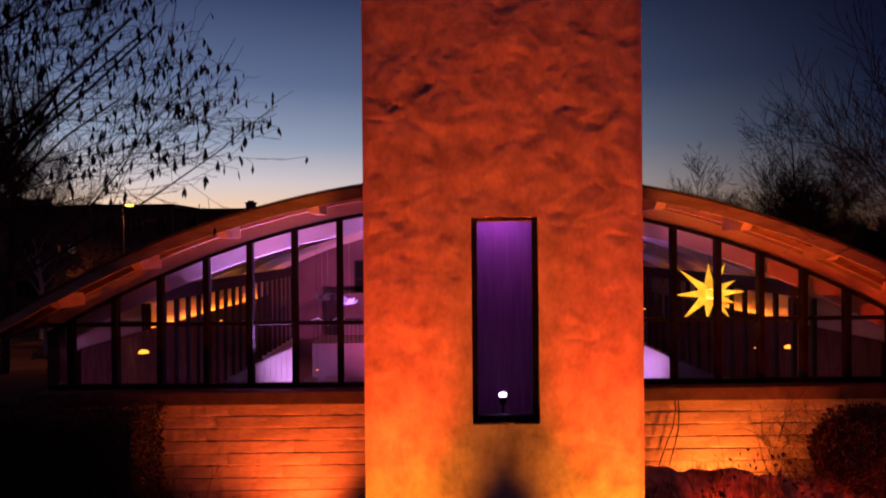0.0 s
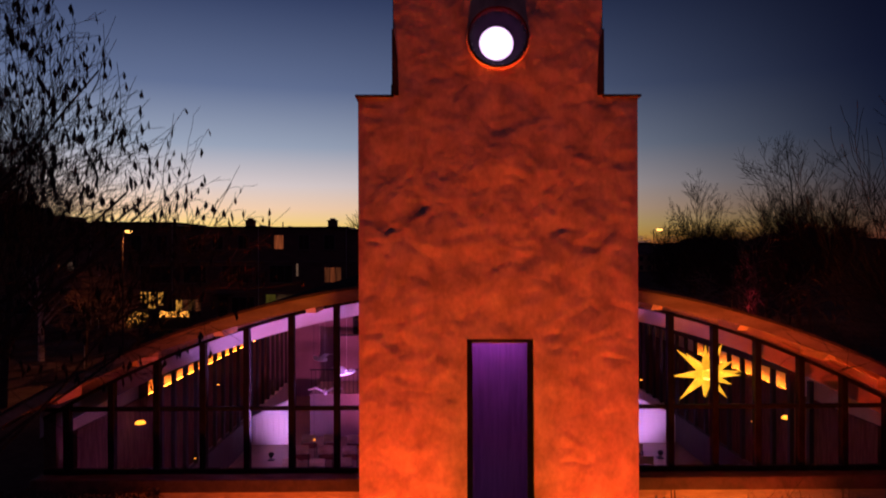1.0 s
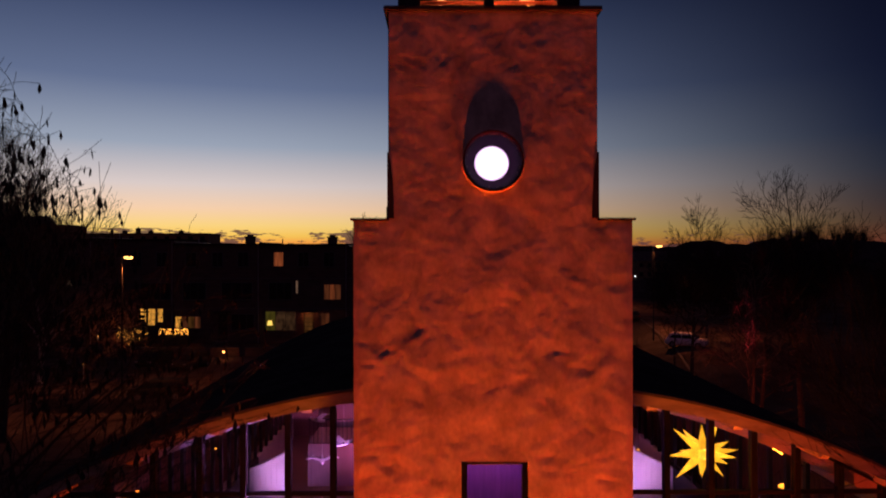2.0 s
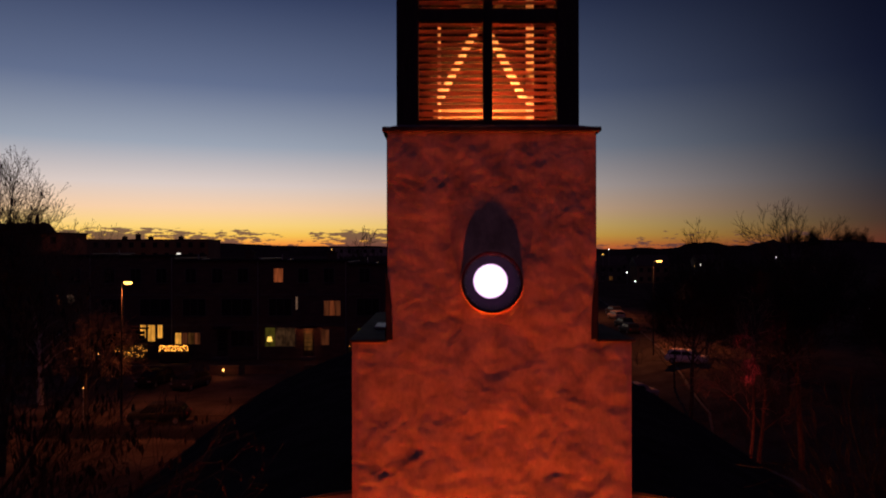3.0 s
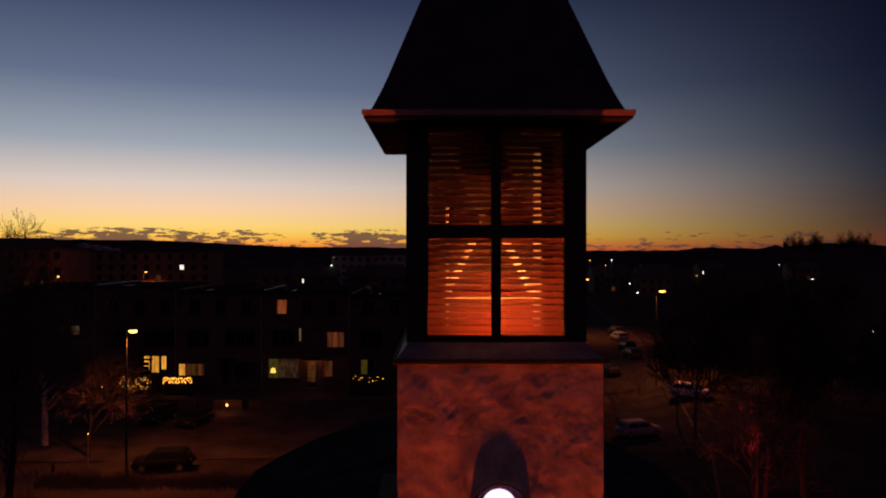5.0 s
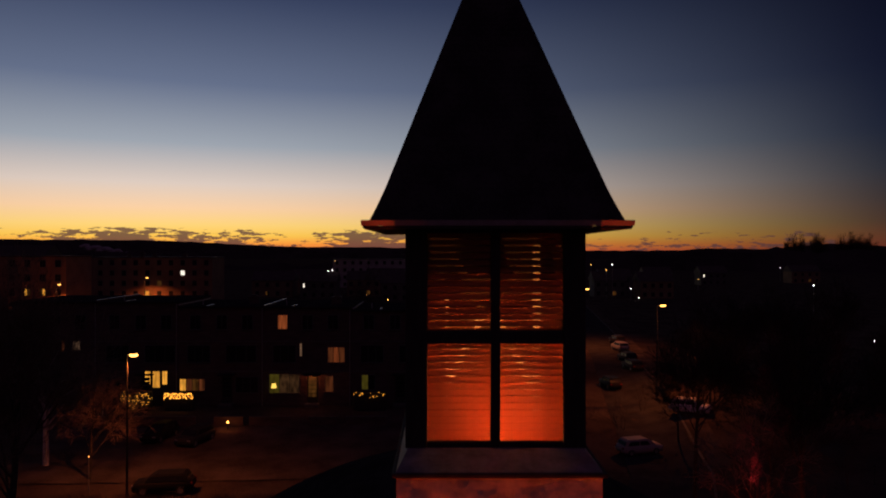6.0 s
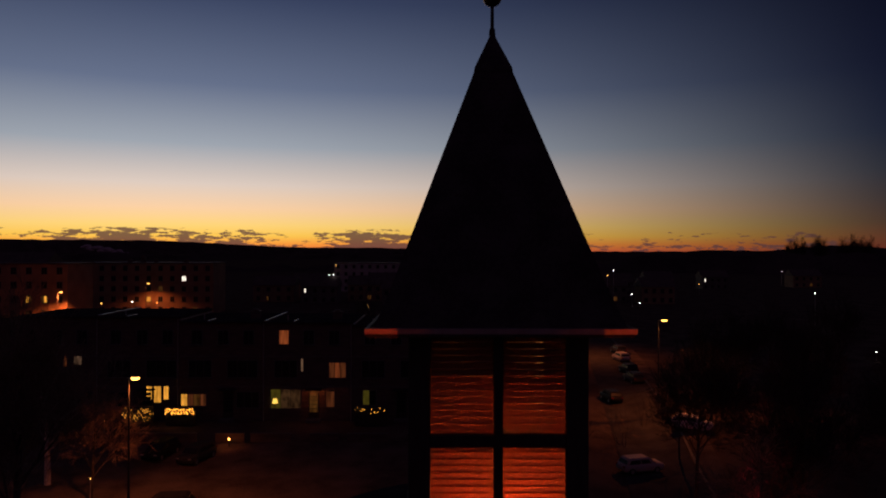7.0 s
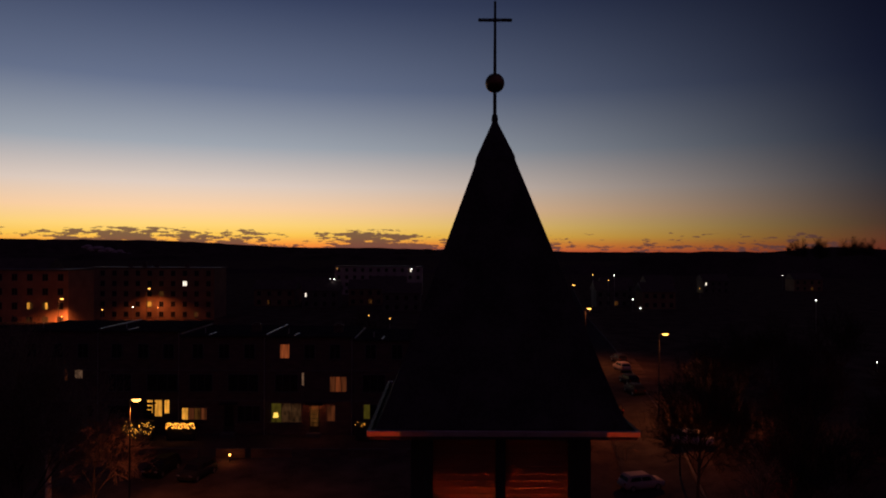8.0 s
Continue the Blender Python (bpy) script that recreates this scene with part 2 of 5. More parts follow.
BIRCHBARK = surface("pale_bark", (0.20, 0.17, 0.14), (0.62, 0.58, 0.52), 0.85, 4, 5, 0.006, 20, stretch_by=(1, 1, 0.3))
SEEDS = surface("dry_seed_keys", (0.030, 0.022, 0.014), (0.065, 0.048, 0.030), 0.9, 9, 3)
LEAF = surface("evergreen_leaf", (0.018, 0.017, 0.011), (0.042, 0.038, 0.024), 0.6, 9, 3)
HEATHER = surface("dry_heather", (0.14, 0.08, 0.06), (0.62, 0.46, 0.38), 0.95, 1.8, 8, 0.03, 9, sheen=0.1)
GRASS = surface("winter_grass", (0.050, 0.037, 0.031), (0.105, 0.079, 0.064), 1.0, 0.22, 8, 0.03, 3.2, sheen=0.0)
ASPHALT = surface("asphalt", (0.040, 0.037, 0.036), (0.070, 0.066, 0.063), 1.0, 0.6, 7, 0.006, 22, sheen=0.0)
PAVING = surface("gravelled_yard", (0.055, 0.042, 0.033), (0.13, 0.10, 0.08), 1.0, 0.35, 8, 0.02, 5, sheen=0.0)
KERB = surface("kerb_stone", (0.06, 0.055, 0.05), (0.11, 0.10, 0.09), 0.9, 2, 5, 0.006)
BRICK = surface("dark_brick", (0.055, 0.038, 0.032), (0.11, 0.075, 0.062), 0.9, 0.8, 7, 0.01, 13, stretch_by=(1, 1, 3))
RENDER = surface("grey_render", (0.07, 0.065, 0.06), (0.12, 0.11, 0.10), 0.9, 0.5, 7, 0.006, 9)
PALEWALL = surface("pale_render", (0.24, 0.22, 0.22), (0.34, 0.32, 0.31), 0.9, 0.4, 7, 0.006, 9)
RENDERWARM = surface("ochre_render", (0.16, 0.10, 0.06), (0.23, 0.15, 0.09), 0.9, 0.4, 7, 0.006, 9)
TILES = surface("roof_tiles", (0.045, 0.033, 0.030), (0.09, 0.066, 0.057), 0.8, 0.8, 6, 0.02, 7)
FRAMEWHITE = surface("window_paint", (0.06, 0.06, 0.06), (0.10, 0.10, 0.10), 0.6, 4, 3)
DARKPANE = surface("dark_pane", (0.010, 0.011, 0.014), (0.018, 0.018, 0.022), 0.25, 2, 3, sheen=0.2)
HILL = surface("far_woods", (0.040, 0.032, 0.033), (0.085, 0.066, 0.066), 1.0, 0.02, 6, 0.0, 0.4, sheen=0.0)
TYRE = surface("tyre_rubber", (0.012, 0.012, 0.012), (0.022, 0.022, 0.022), 0.85, 12, 3)
PAINTS = {k: surface(k + "_car_paint", v, tuple(c * 1.15 for c in v), 0.6, 1.5, 4, 0.0, 40, sheen=0.06) for k, v in
          {"silver": (0.27, 0.26, 0.25), "white": (0.74, 0.73, 0.71), "black": (0.012, 0.012, 0.014), "grey": (0.030, 0.030, 0.032), "red": (0.15, 0.015, 0.012)}.items()}
# violet of the lens's glow is put into the sleeve's colour
SLEEVE = surface("sleeve_glow_tone", (0.018, 0.005, 0.018), (0.034, 0.010, 0.031), 0.95, 6, 3, sheen=0.03)
STEAM = surface("steam", (0.30, 0.28, 0.28), (0.42, 0.40, 0.40), 1.0, 0.1, 4, sheen=0.0)
CHAIRRED = surface("red_cloth", (0.14, 0.03, 0.03), (0.22, 0.06, 0.05), 0.9, 6, 4)
PAPER = surface("white_paper", (0.74, 0.73, 0.72), (0.82, 0.81, 0.80), 0.8, 5, 3)
LEDGE = surface("sill_stone", (0.06, 0.045, 0.04), (0.11, 0.085, 0.075), 0.8, 3, 5, 0.006, 18)
PANE = glass("clear_pane")


def milky(name, colour):
    """Slats that let part of the light through."""
    m, t, p = material(name)
    p.inputs["Base Color"].default_value, p.inputs["Roughness"].default_value = (*colour, 1), 0.5
    tl, mx = t.nodes.new("ShaderNodeBsdfTranslucent"), t.nodes.new("ShaderNodeMixShader")
    tc, n, cr = t.nodes.new("ShaderNodeTexCoord"), t.nodes.new("ShaderNodeTexNoise"), t.nodes.new("ShaderNodeMix")
    n.inputs["Scale"].default_value, n.inputs["Detail"].default_value = 9, 4
    cr.data_type = "RGBA"
    cr.inputs[6].default_value, cr.inputs[7].default_value = (*(c * 0.7 for c in colour), 1), (*colour, 1)
    t.links.new(tc.outputs["Object"], n.inputs[0])
    t.links.new(n.outputs[0], cr.inputs[0])
    t.links.new(cr.outputs[2], tl.inputs[0])
    t.links.new(cr.outputs[2], p.inputs["Base Color"])
    mx.inputs[0].default_value = 0.72
    t.links.new(p.outputs[0], mx.inputs[1])
    t.links.new(tl.outputs[0], mx.inputs[2])
    t.links.new(mx.outputs[0], t.nodes["Material Output"].inputs[0])
    return m


OPAL = milky("opal_slat", (0.62, 0.33, 0.21))
LIT = glow("lit_room", (1.0, 0.42, 0.05), 1.05, 0.55, 1.3, (2.2, 1, 0.5))
LITRED = glow("lit_curtain", (1.0, 0.26, 0.08), 0.09, 0.8, 1.5, (2.4, 1, 0.3))
LITDIM = glow("dim_lit_room", (1.0, 0.38, 0.07), 0.085, 0.8, 1.3, (2.2, 1, 0.4))
LITOLIVE = glow("olive_lit_room", (0.70, 0.55, 0.06), 0.055, 0.6, 1.3, (2.2, 1, 0.6))
LITROOM = glow("low_lit_room", (0.9, 0.42, 0.16), 0.040, 0.9, 1.1, (2.0, 1, 1.2))
LITCURTAIN = glow("red_lit_curtain", (1.0, 0.22, 0.06), 0.22, 0.85, 2.2, (3.0, 1, 0.15))
LITPALE = glow("pale_lit_room", (1.0, 0.55, 0.32), 0.13, 0.6, 1.5, (2.0, 1, 0.6))
LITYELLOW = glow("yellow_lamp_shade", (1.0, 0.62, 0.10), 1.3)
LITWHITE = glow("white_lit_room", (1.0, 0.92, 0.75), 1.3, 0.4, 2.0)
BULB = glow("fairy_bulb", (1.0, 0.42, 0.05), 2.6)
SODIUMLENS = glow("sodium_lens", (1.0, 0.46, 0.09), 5.0)
WHITELENS = glow("white_lens", (1.0, 0.95, 0.9), 9.0)
PORTLENS = glow("porthole_lens", (1.0, 0.84, 1.0), 4.5)
PORTRING = glow("porthole_halo", (1.0, 0.62, 0.95), 1.15)
BLACKFRAME = surface("black_frame", (0.006, 0.006, 0.006), (0.014, 0.013, 0.012), 0.8, 5, 4, 0.002, sheen=0.15)
COVE = glow("cove_strip_glow", (1.0, 0.24, 0.012), 32.0)
STARGLOW = glow("star_paper", (1.0, 0.42, 0.012), 1.9, 0.35, 5.0)
STARCORE = glow("star_core", (1.0, 0.66, 0.12), 3.2)
# part of the stair's violet light is put into this lining's colour
STAIRTONE = surface("violet_stair_tone", (0.21, 0.09, 0.22), (0.30, 0.13, 0.30), 0.9, 3, 4, 0.01, 12, stretch_by=(6, 6, 0.4))
PENDANT = glow("amber_shade", (1.0, 0.36, 0.02), 2.4)
VIOLETLENS = glow("violet_lens", (0.9, 0.55, 1.0), 9.0)


# ---- mesh tools ----
class Shape:
    """Vertices and faces gathered for one mesh."""

    def __init__(self):
        self.v, self.f = [], []

    def add(self, verts, faces):
        n = len(self.v)
        self.v.extend(verts)
        self.f.extend(tuple(i + n for i in f) for f in faces)
        return self

    def box(self, x0, x1, y0, y1, z0, z1, c=0.0):
        """A box; c cuts its edges."""
        if c <= 0:
            return self.add([(x, y, z) for z in (z0, z1) for y in (y0, y1) for x in (x0, x1)],
                            [(0, 2, 3, 1), (4, 5, 7, 6), (0, 1, 5, 4), (2, 6, 7, 3), (0, 4, 6, 2), (1, 3, 7, 5)])
        bm = bmesh.new()
        bmesh.ops.create_cube(bm, size=1)
        bmesh.ops.transform(bm, matrix=Matrix.Translation(((x0 + x1) / 2, (y0 + y1) / 2, (z0 + z1) / 2)) @ Matrix.Diagonal((x1 - x0, y1 - y0, z1 - z0, 1)), verts=bm.verts)
        bmesh.ops.bevel(bm, geom=bm.edges[:], offset=c, segments=1, affect="EDGES")
        bm.verts.index_update()
        self.add([tuple(v.co) for v in bm.verts], [tuple(v.index for v in f.verts) for f in bm.faces])
        bm.free()
        return self

    def tube(self, a, b, r0, r1=None, n=10, caps=True):
        a, b = Vector(a), Vector(b)
        r1 = r0 if r1 is None else r1
        d = (b - a).normalized()
        u = d.orthogonal().normalized()
        w = d.cross(u)
        ring = [[tuple(p + (u * math.cos(2 * math.pi * i / n) + w * math.sin(2 * math.pi * i / n)) * r) for i in range(n)] for p, r in ((a, r0), (b, r1))]
        faces = [(i, (i + 1) % n, n + (i + 1) % n, n + i) for i in range(n)]
        if caps:
            faces += [tuple(range(n - 1, -1, -1)), tuple(range(n, 2 * n))]
        return self.add(ring[0] + ring[1], faces)

    def lathe(self, profile, centre, axis="z", n=24):
        """Turns (radius, height) pairs round an axis through centre."""
        verts, faces = [], []
        for r, h in profile:
            for i in range(n):
                a = 2 * math.pi * i / n
                p = (r * math.cos(a), r * math.sin(a), h) if axis == "z" else (r * math.cos(a), h, r * math.sin(a))
                verts.append(tuple(p[k] + centre[k] for k in range(3)))
        for j in range(len(profile) - 1):
            faces += [(j * n + i, j * n + (i + 1) % n, (j + 1) * n + (i + 1) % n, (j + 1) * n + i) for i in range(n)]
        return self.add(verts, faces)

    def loft(self, rings, closed=True, caps=True):
        n = len(rings[0])
        verts = [p for r in rings for p in r]
        faces = []
        for j in range(len(rings) - 1):
            for i in range(n if closed else n - 1):
                k = (i + 1) % n
                faces.append((j * n + i, j * n + k, (j + 1) * n + k, (j + 1) * n + i))
        if caps and closed:
            faces += [tuple(range(n - 1, -1, -1)), tuple((len(rings) - 1) * n + i for i in range(n))]
        return self.add(verts, faces)

    def mesh(self, name, mat, smooth=False):
        me = bpy.data.meshes.new(name)
        me.from_pydata(self.v, [], self.f)
        me.materials.append(mat)
        me.validate()
        bm = bmesh.new()
        bm.from_mesh(me)
        bmesh.ops.recalc_face_normals(bm, faces=bm.faces)
        bm.to_mesh(me)
        bm.free()
        if smooth:
            me.shade_smooth()
        return me


def part(name, shape, mat, parent=None, label="", smooth=False):
    ob = new(name, shape.mesh(name, mat, smooth) if isinstance(shape, Shape) else shape)
    ob.parent = parent
    if label:
        ob["label"] = label
    return ob


def thing(name, label, category, at=(0, 0, 0), turn=0, group="", kind=""):
    ob = new(name)
    ob.empty_display_size = 0.2
    ob.matrix_world = pose(*at, 0, 0, turn)
    return tagged(ob, label, category, group, kind)


def solo(name, shape, mat, label, category, group="", kind="", smooth=False):
    return tagged(part(name, shape, mat, smooth=smooth), label, category, group, kind)


def bump01(a, b, x):
    t = min(1, max(0, (x - a) / (b - a)))
    return t * t * (3 - 2 * t)


def ground_z(x, y):
    """Height of the ground: level by the church, lower along the streets behind it."""
    z = -1.3 * bump01(20, 38, y) * (1 - 0.65 * bump01(52, 64, y)) * (1 - bump01(90, 140, y))
    z -= 1.5 * bump01(4, 16, x) * (1 - bump01(19, 27, x)) * bump01(22, 44, y) * (1 - bump01(70, 100, y))
    return z


# ---- ground, streets, distance ----
def spread(near, far, step, grow):
    """Grid lines that widen with distance, mirrored about zero."""
    out, p = [0.0], step
    while out[-1] < far:
        out.append(out[-1] + p)
        if out[-1] > near:
            p *= grow
    return [-v for v in reversed(out[1:])] + out


def sheet(xs, ys, height_at, lift=0.0):
    s = Shape()
    s.v = [(x, y, height_at(x, y) + lift) for y in ys for x in xs]
    n = len(xs)
    s.f = [(j * n + i, j * n + i + 1, (j + 1) * n + i + 1, (j + 1) * n + i) for j in range(len(ys) - 1) for i in range(n - 1)]
    return s


gx = spread(60, 4500, 3.0, 1.3)
gy = [v + 30 for v in spread(60, 4500, 3.0, 1.3)]
solo("ground", sheet(gx, gy, lambda x, y: ground_z(x, y) + 0.06 * noise.noise(Vector((x * 0.3, y * 0.3, 0))) * (1 if abs(x) < 90 else 0)), GRASS,
     "dark winter grass round the church and houses", "ground", kind="structure", smooth=True)


def strip(points, width, lift):
    """A ribbon on the ground along a line of (x, y) points."""
    pts, s = [], Shape()
    for (xa, ya), (xb, yb) in zip(points, points[1:]):
        n = max(2, int(math.hypot(xb - xa, yb - ya) / 3))
        pts += [Vector((xa + (xb - xa) * i / n, ya + (yb - ya) * i / n, 0)) for i in range(n)]
    pts.append(Vector((*points[-1], 0)))
    rows = []
    for i, p in enumerate(pts):
        d = (pts[min(i + 1, len(pts) - 1)] - pts[max(i - 1, 0)]).normalized()
        nrm = Vector((-d.y, d.x, 0))
        rows.append([(q.x, q.y, ground_z(q.x, q.y) + lift) for q in (p + nrm * width * k for k in (-0.5, -0.25, 0, 0.25, 0.5))])
    return s.loft(rows, closed=False, caps=False)


ROADLINE = [(12, 30), (18, 48), (22, 75), (27, 110), (38, 200), (60, 340)]
solo("road", strip(ROADLINE, 6.4, 0.10), ASPHALT, "dark asphalt street with parked cars", "road", kind="structure")
solo("pavement", strip([(x + 4.6, y) for x, y in ROADLINE], 1.8, 0.16), PAVING, "pale paved footway beside the street", "pavement", kind="structure")
solo("kerb", strip([(x + 3.45, y) for x, y in ROADLINE], 0.22, 0.19), KERB, "pale kerb between street and footway", "kerb", kind="structure")
solo("yard", strip([(-46, 50), (-28, 50), (-12, 51), (4, 53)], 15.0, 0.09), PAVING, "gravelled parking yard lit by a street lamp", "yard", kind="structure")
solo("path_kerb", strip([(15.5, 18), (16.3, 24), (16.8, 29)], 0.3, 0.14), KERB, "pale kerb of a garden path", "kerb", kind="structure")


def ridge(name, dist, a0, a1, prof, base, mat, label, rough=1.0):
    """A far skyline: a rounded bank with a crest height given by the bearing in degrees."""
    rows = [[], [], []]
    n = 240
    for i in range(n + 1):
        a = a0 + (a1 - a0) * i / n
        h = prof(a) + rough * noise.fractal(Vector((a * 2.1, dist * 0.01, 0)), 0.9, 2.2, 6)
        s_, c_ = math.sin(radians(a)), math.cos(radians(a))
        rows[0].append((dist * 0.94 * s_, dist * 0.94 * c_, base))
        rows[1].append((dist * s_, dist * c_, h))
        rows[2].append((dist * 1.08 * s_, dist * 1.08 * c_, base))
    return solo(name, Shape().loft(rows, closed=False, caps=False), mat, label, "hills", kind="structure")


def far_crest(a):
    return 30 + 42 * (1 - bump01(-24, -8, a)) + 8 * math.exp(-((a + 7.5) / 4.0) ** 2) - 12 * bump01(-3, 10, a)


ridge("hills", 4000, -75, 75, far_crest, -60, HILL, "far wooded hills dark against the afterglow", 5)
ridge("wood_edge", 1500, -75, 75, lambda a: 11 + 15 * bump01(12, 30, a) + 3 * math.sin(a * 0.7), -20, HILL, "dark distant woods along the horizon", 3)
ridge("near_woods", 620, -75, 75, lambda a: 4.5 + 11.5 * bump01(6, 22, a) + 1.5 * math.sin(a * 1.3), -10, HILL, "dark band of trees beyond the town", 2.6)


# ---- bell tower ----
TW, TZ, UZ = 2.0, 9.75, 12.74
tower = thing("bell_tower", "rough-plastered church bell tower lit amber from below", "bell tower")


def relief(x, z):
    """Hand-thrown lumps and hollows of the plaster, in metres."""
    wx = x + 0.16 * noise.noise(Vector((x * 1.9, 0.3, z * 1.9)))
    wz = z + 0.16 * noise.noise(Vector((x * 1.9, 7.3, z * 1.9)))
    swell = noise.noise(Vector((wx * 0.75, 3.1, wz * 0.85)))
    lump = noise.noise(Vector((wx * 2.5, 1.7, wz * 2.1)))
    knob = abs(noise.noise(Vector((wx * 4.6, 9.7, wz * 4.0))))
    fine = noise.fractal(Vector((wx * 11.0, 8.2, wz * 9.5)), 0.9, 2.0, 3)
    rough_ = bump01(-0.15, 0.45, noise.noise(Vector((x * 0.55 + 0.9, 6.6, z * 0.62 + 2.05))) + 0.55 * math.exp(-((z - 7.45) / 0.50) ** 2 - ((x - 0.35) / 1.4) ** 2))
    gouge = bump01(-0.1, 0.65, noise.noise(Vector((wx * 3.0 + 4, 2.2, wz * 3.3))))
    edge_ = min(1, max(0, (2.0 - abs(x)) / 0.10))
    clear_ = bump01(0.0, 0.30, max(abs(x - 0.02) - 0.48, abs(z - 4.83) - 1.47))
    pit = bump01(0.12, 0.62, noise.noise(Vector((wx * 6.3 + 1, 5.2, wz * 7.4)))) * bump01(-0.25, 0.35, noise.noise(Vector((x * 0.9, 2.6, z * 1.1))))
    deep = 0.016 * swell + 0.0105 * lump - 0.0070 * knob - (0.0095 * rough_ * gouge + 0.0058 * pit) * (1.0 - 0.5 * bump01(8.2, 10.2, z))
    return (0.030 + deep * (0.25 + 0.75 * clear_) + 0.0024 * fine) * edge_


def shaft():
    s = Shape()
    wx0, wx1, wz0, wz1 = -0.46, 0.50, 3.36, 6.30
    xs = sorted(set([-2.0 + 0.032 * i for i in range(126)]) | {wx0, wx1})
    zs = sorted(set([0.03 * i for i in range(425)]) | {wz0, wz1, TZ, UZ})
    zs = [z for z in zs if z <= UZ + 1e-6]
    keep, verts = {}, []

    def vid(i, j):
        if (i, j) not in keep:
            x, z = xs[i], zs[j]
            keep[(i, j)] = len(verts)
            verts.append((x, -relief(x, z), z))
        return keep[(i, j)]

    faces = []
    for i in range(len(xs) - 1):
        for j in range(len(zs) - 1):
            cx, cz = (xs[i] + xs[i + 1]) / 2, (zs[j] + zs[j + 1]) / 2
            if cz > TZ and abs(cx) > 1.5:
                continue
            if wx0 < cx < wx1 and wz0 < cz < wz1:
                continue
            if math.hypot(cx, cz - 10.6) < 0.39:
                continue
            faces.append((vid(i, j), vid(i + 1, j), vid(i + 1, j + 1), vid(i, j + 1)))
    s.add(verts, faces)
    # sides, ledges and reveals
    for sx in (-1, 1):
        x = sx * TW
        s.add([(x, 0, 0), (x, 4.4, 0), (x, 4.4, TZ), (x, 0, TZ)], [(0, 1, 2, 3)])
        s.add([(sx * 1.5, 0, TZ), (sx * 1.5, 4.3, TZ), (sx * 1.5, 4.3, UZ), (sx * 1.5, 0, UZ)], [(0, 1, 2, 3)])
        s.add([(sx * 1.5, 0, TZ), (x, 0, TZ), (x, 4.4, TZ), (sx * 1.5, 4.4, TZ)], [(0, 1, 2, 3)])
        wx = wx0 if sx < 0 else wx1
        s.add([(wx, -0.03, wz0), (wx, 0.35, wz0), (wx, 0.35, wz1), (wx, -0.03, wz1)], [(0, 1, 2, 3)])
    for z in (wz0, wz1):
        s.add([(wx0, -0.03, z), (wx1, -0.03, z), (wx1, 0.35, z), (wx0, 0.35, z)], [(0, 1, 2, 3)])
    s.add([(-TW, 4.4, 0), (TW, 4.4, 0), (TW, 4.4, TZ), (-TW, 4.4, TZ)], [(0, 1, 2, 3)])
    s.add([(-1.5, 4.3, TZ), (1.5, 4.3, TZ), (1.5, 4.3, UZ), (-1.5, 4.3, UZ)], [(0, 1, 2, 3)])
    return s


part("wall", shaft(), PLASTER, tower, "rough trowelled plaster", smooth=True)
# stair chamber behind the slit window
room = Shape()
room.add([(-0.8, 0.36, 2.9), (0.85, 0.36, 2.9), (0.85, 1.25, 2.9), (-0.8, 1.25, 2.9), (-0.8, 0.36, 7.1), (0.85, 0.36, 7.1), (0.85, 1.25, 7.1), (-0.8, 1.25, 7.1)],
         [(0, 1, 2, 3), (4, 5, 6, 7), (3, 2, 6, 7), (0, 3, 7, 4), (1, 2, 6, 5)])
part("stair_lining", room, STAIRTONE, tower, "stair lining behind the slit window, coloured to deepen its violet light")
win = part("window", Shape().box(-0.455, -0.375, 0.05, 0.14, 3.365, 6.295, 0.008), METAL, tower, "tall narrow slit window in a dark metal surround")
for name_, b in (("window_frame", (0.415, 0.495, 0.05, 0.14, 3.365, 6.295)), ("window_frame", (-0.375, 0.415, 0.05, 0.14, 6.235, 6.295)), ("window_frame", (-0.375, 0.415, 0.05, 0.14, 3.365, 3.46))):
    part(name_, Shape().box(*b, 0.008), METAL, win)
part("pane", Shape().box(-0.375, 0.415, 0.09, 0.10, 3.46, 6.235), PANE, win).visible_shadow = False
part("window_sill", Shape().box(-0.455, 0.495, -0.03, 0.16, 3.335, 3.362, 0.006), METAL, win)
lampin = part("stair_lamp", Shape().lathe([(0.0, -0.10), (0.045, -0.10), (0.06, -0.03), (0.065, 0.02), (0.0, 0.02)], (0.02, 0.5, 3.61), n=16), METAL, tower, "small violet lamp on the window board")
part("lens", Shape().lathe([(0.0, 0.0), (0.055, 0.0), (0.06, 0.035), (0.0, 0.06)], (0.02, 0.5, 3.635), n=16), VIOLETLENS, lampin)
part("lamp_stand", Shape().tube((0.02, 0.5, 2.9), (0.02, 0.5, 3.51), 0.02), METAL, lampin)

# round floodlight in its sleeve
port = part("porthole", Shape().lathe([(0.436, -0.098), (0.447, -0.092), (0.453, -0.075), (0.453, 0.06)], (0, 0, 10.6), "y", 48), PLASTER, tower, "round plastered sleeve with a white floodlight", True)
part("sleeve", Shape().lathe([(0.4355, -0.096), (0.412, -0.094), (0.402, -0.08), (0.352, 0.08), (0.300, 0.18), (0.268, 0.232)], (0, 0, 10.6), "y", 48), SLEEVE, port, "dark sleeve tinted violet for the lens's glow", True)
part("bezel", Shape().lathe([(0.270, 0.30), (0.268, 0.23), (0.260, 0.225), (0.254, 0.23), (0.252, 0.26)], (0, 0, 10.6), "y", 48), SLEEVE, port, "", True)
# dimmer pink ring added to imitate the lens's soft glowing edge
part("lens_halo", Shape().lathe([(0.222, 0.2475), (0.253, 0.255)], (0, 0, 10.6), "y", 48), PORTRING, port, "", True)
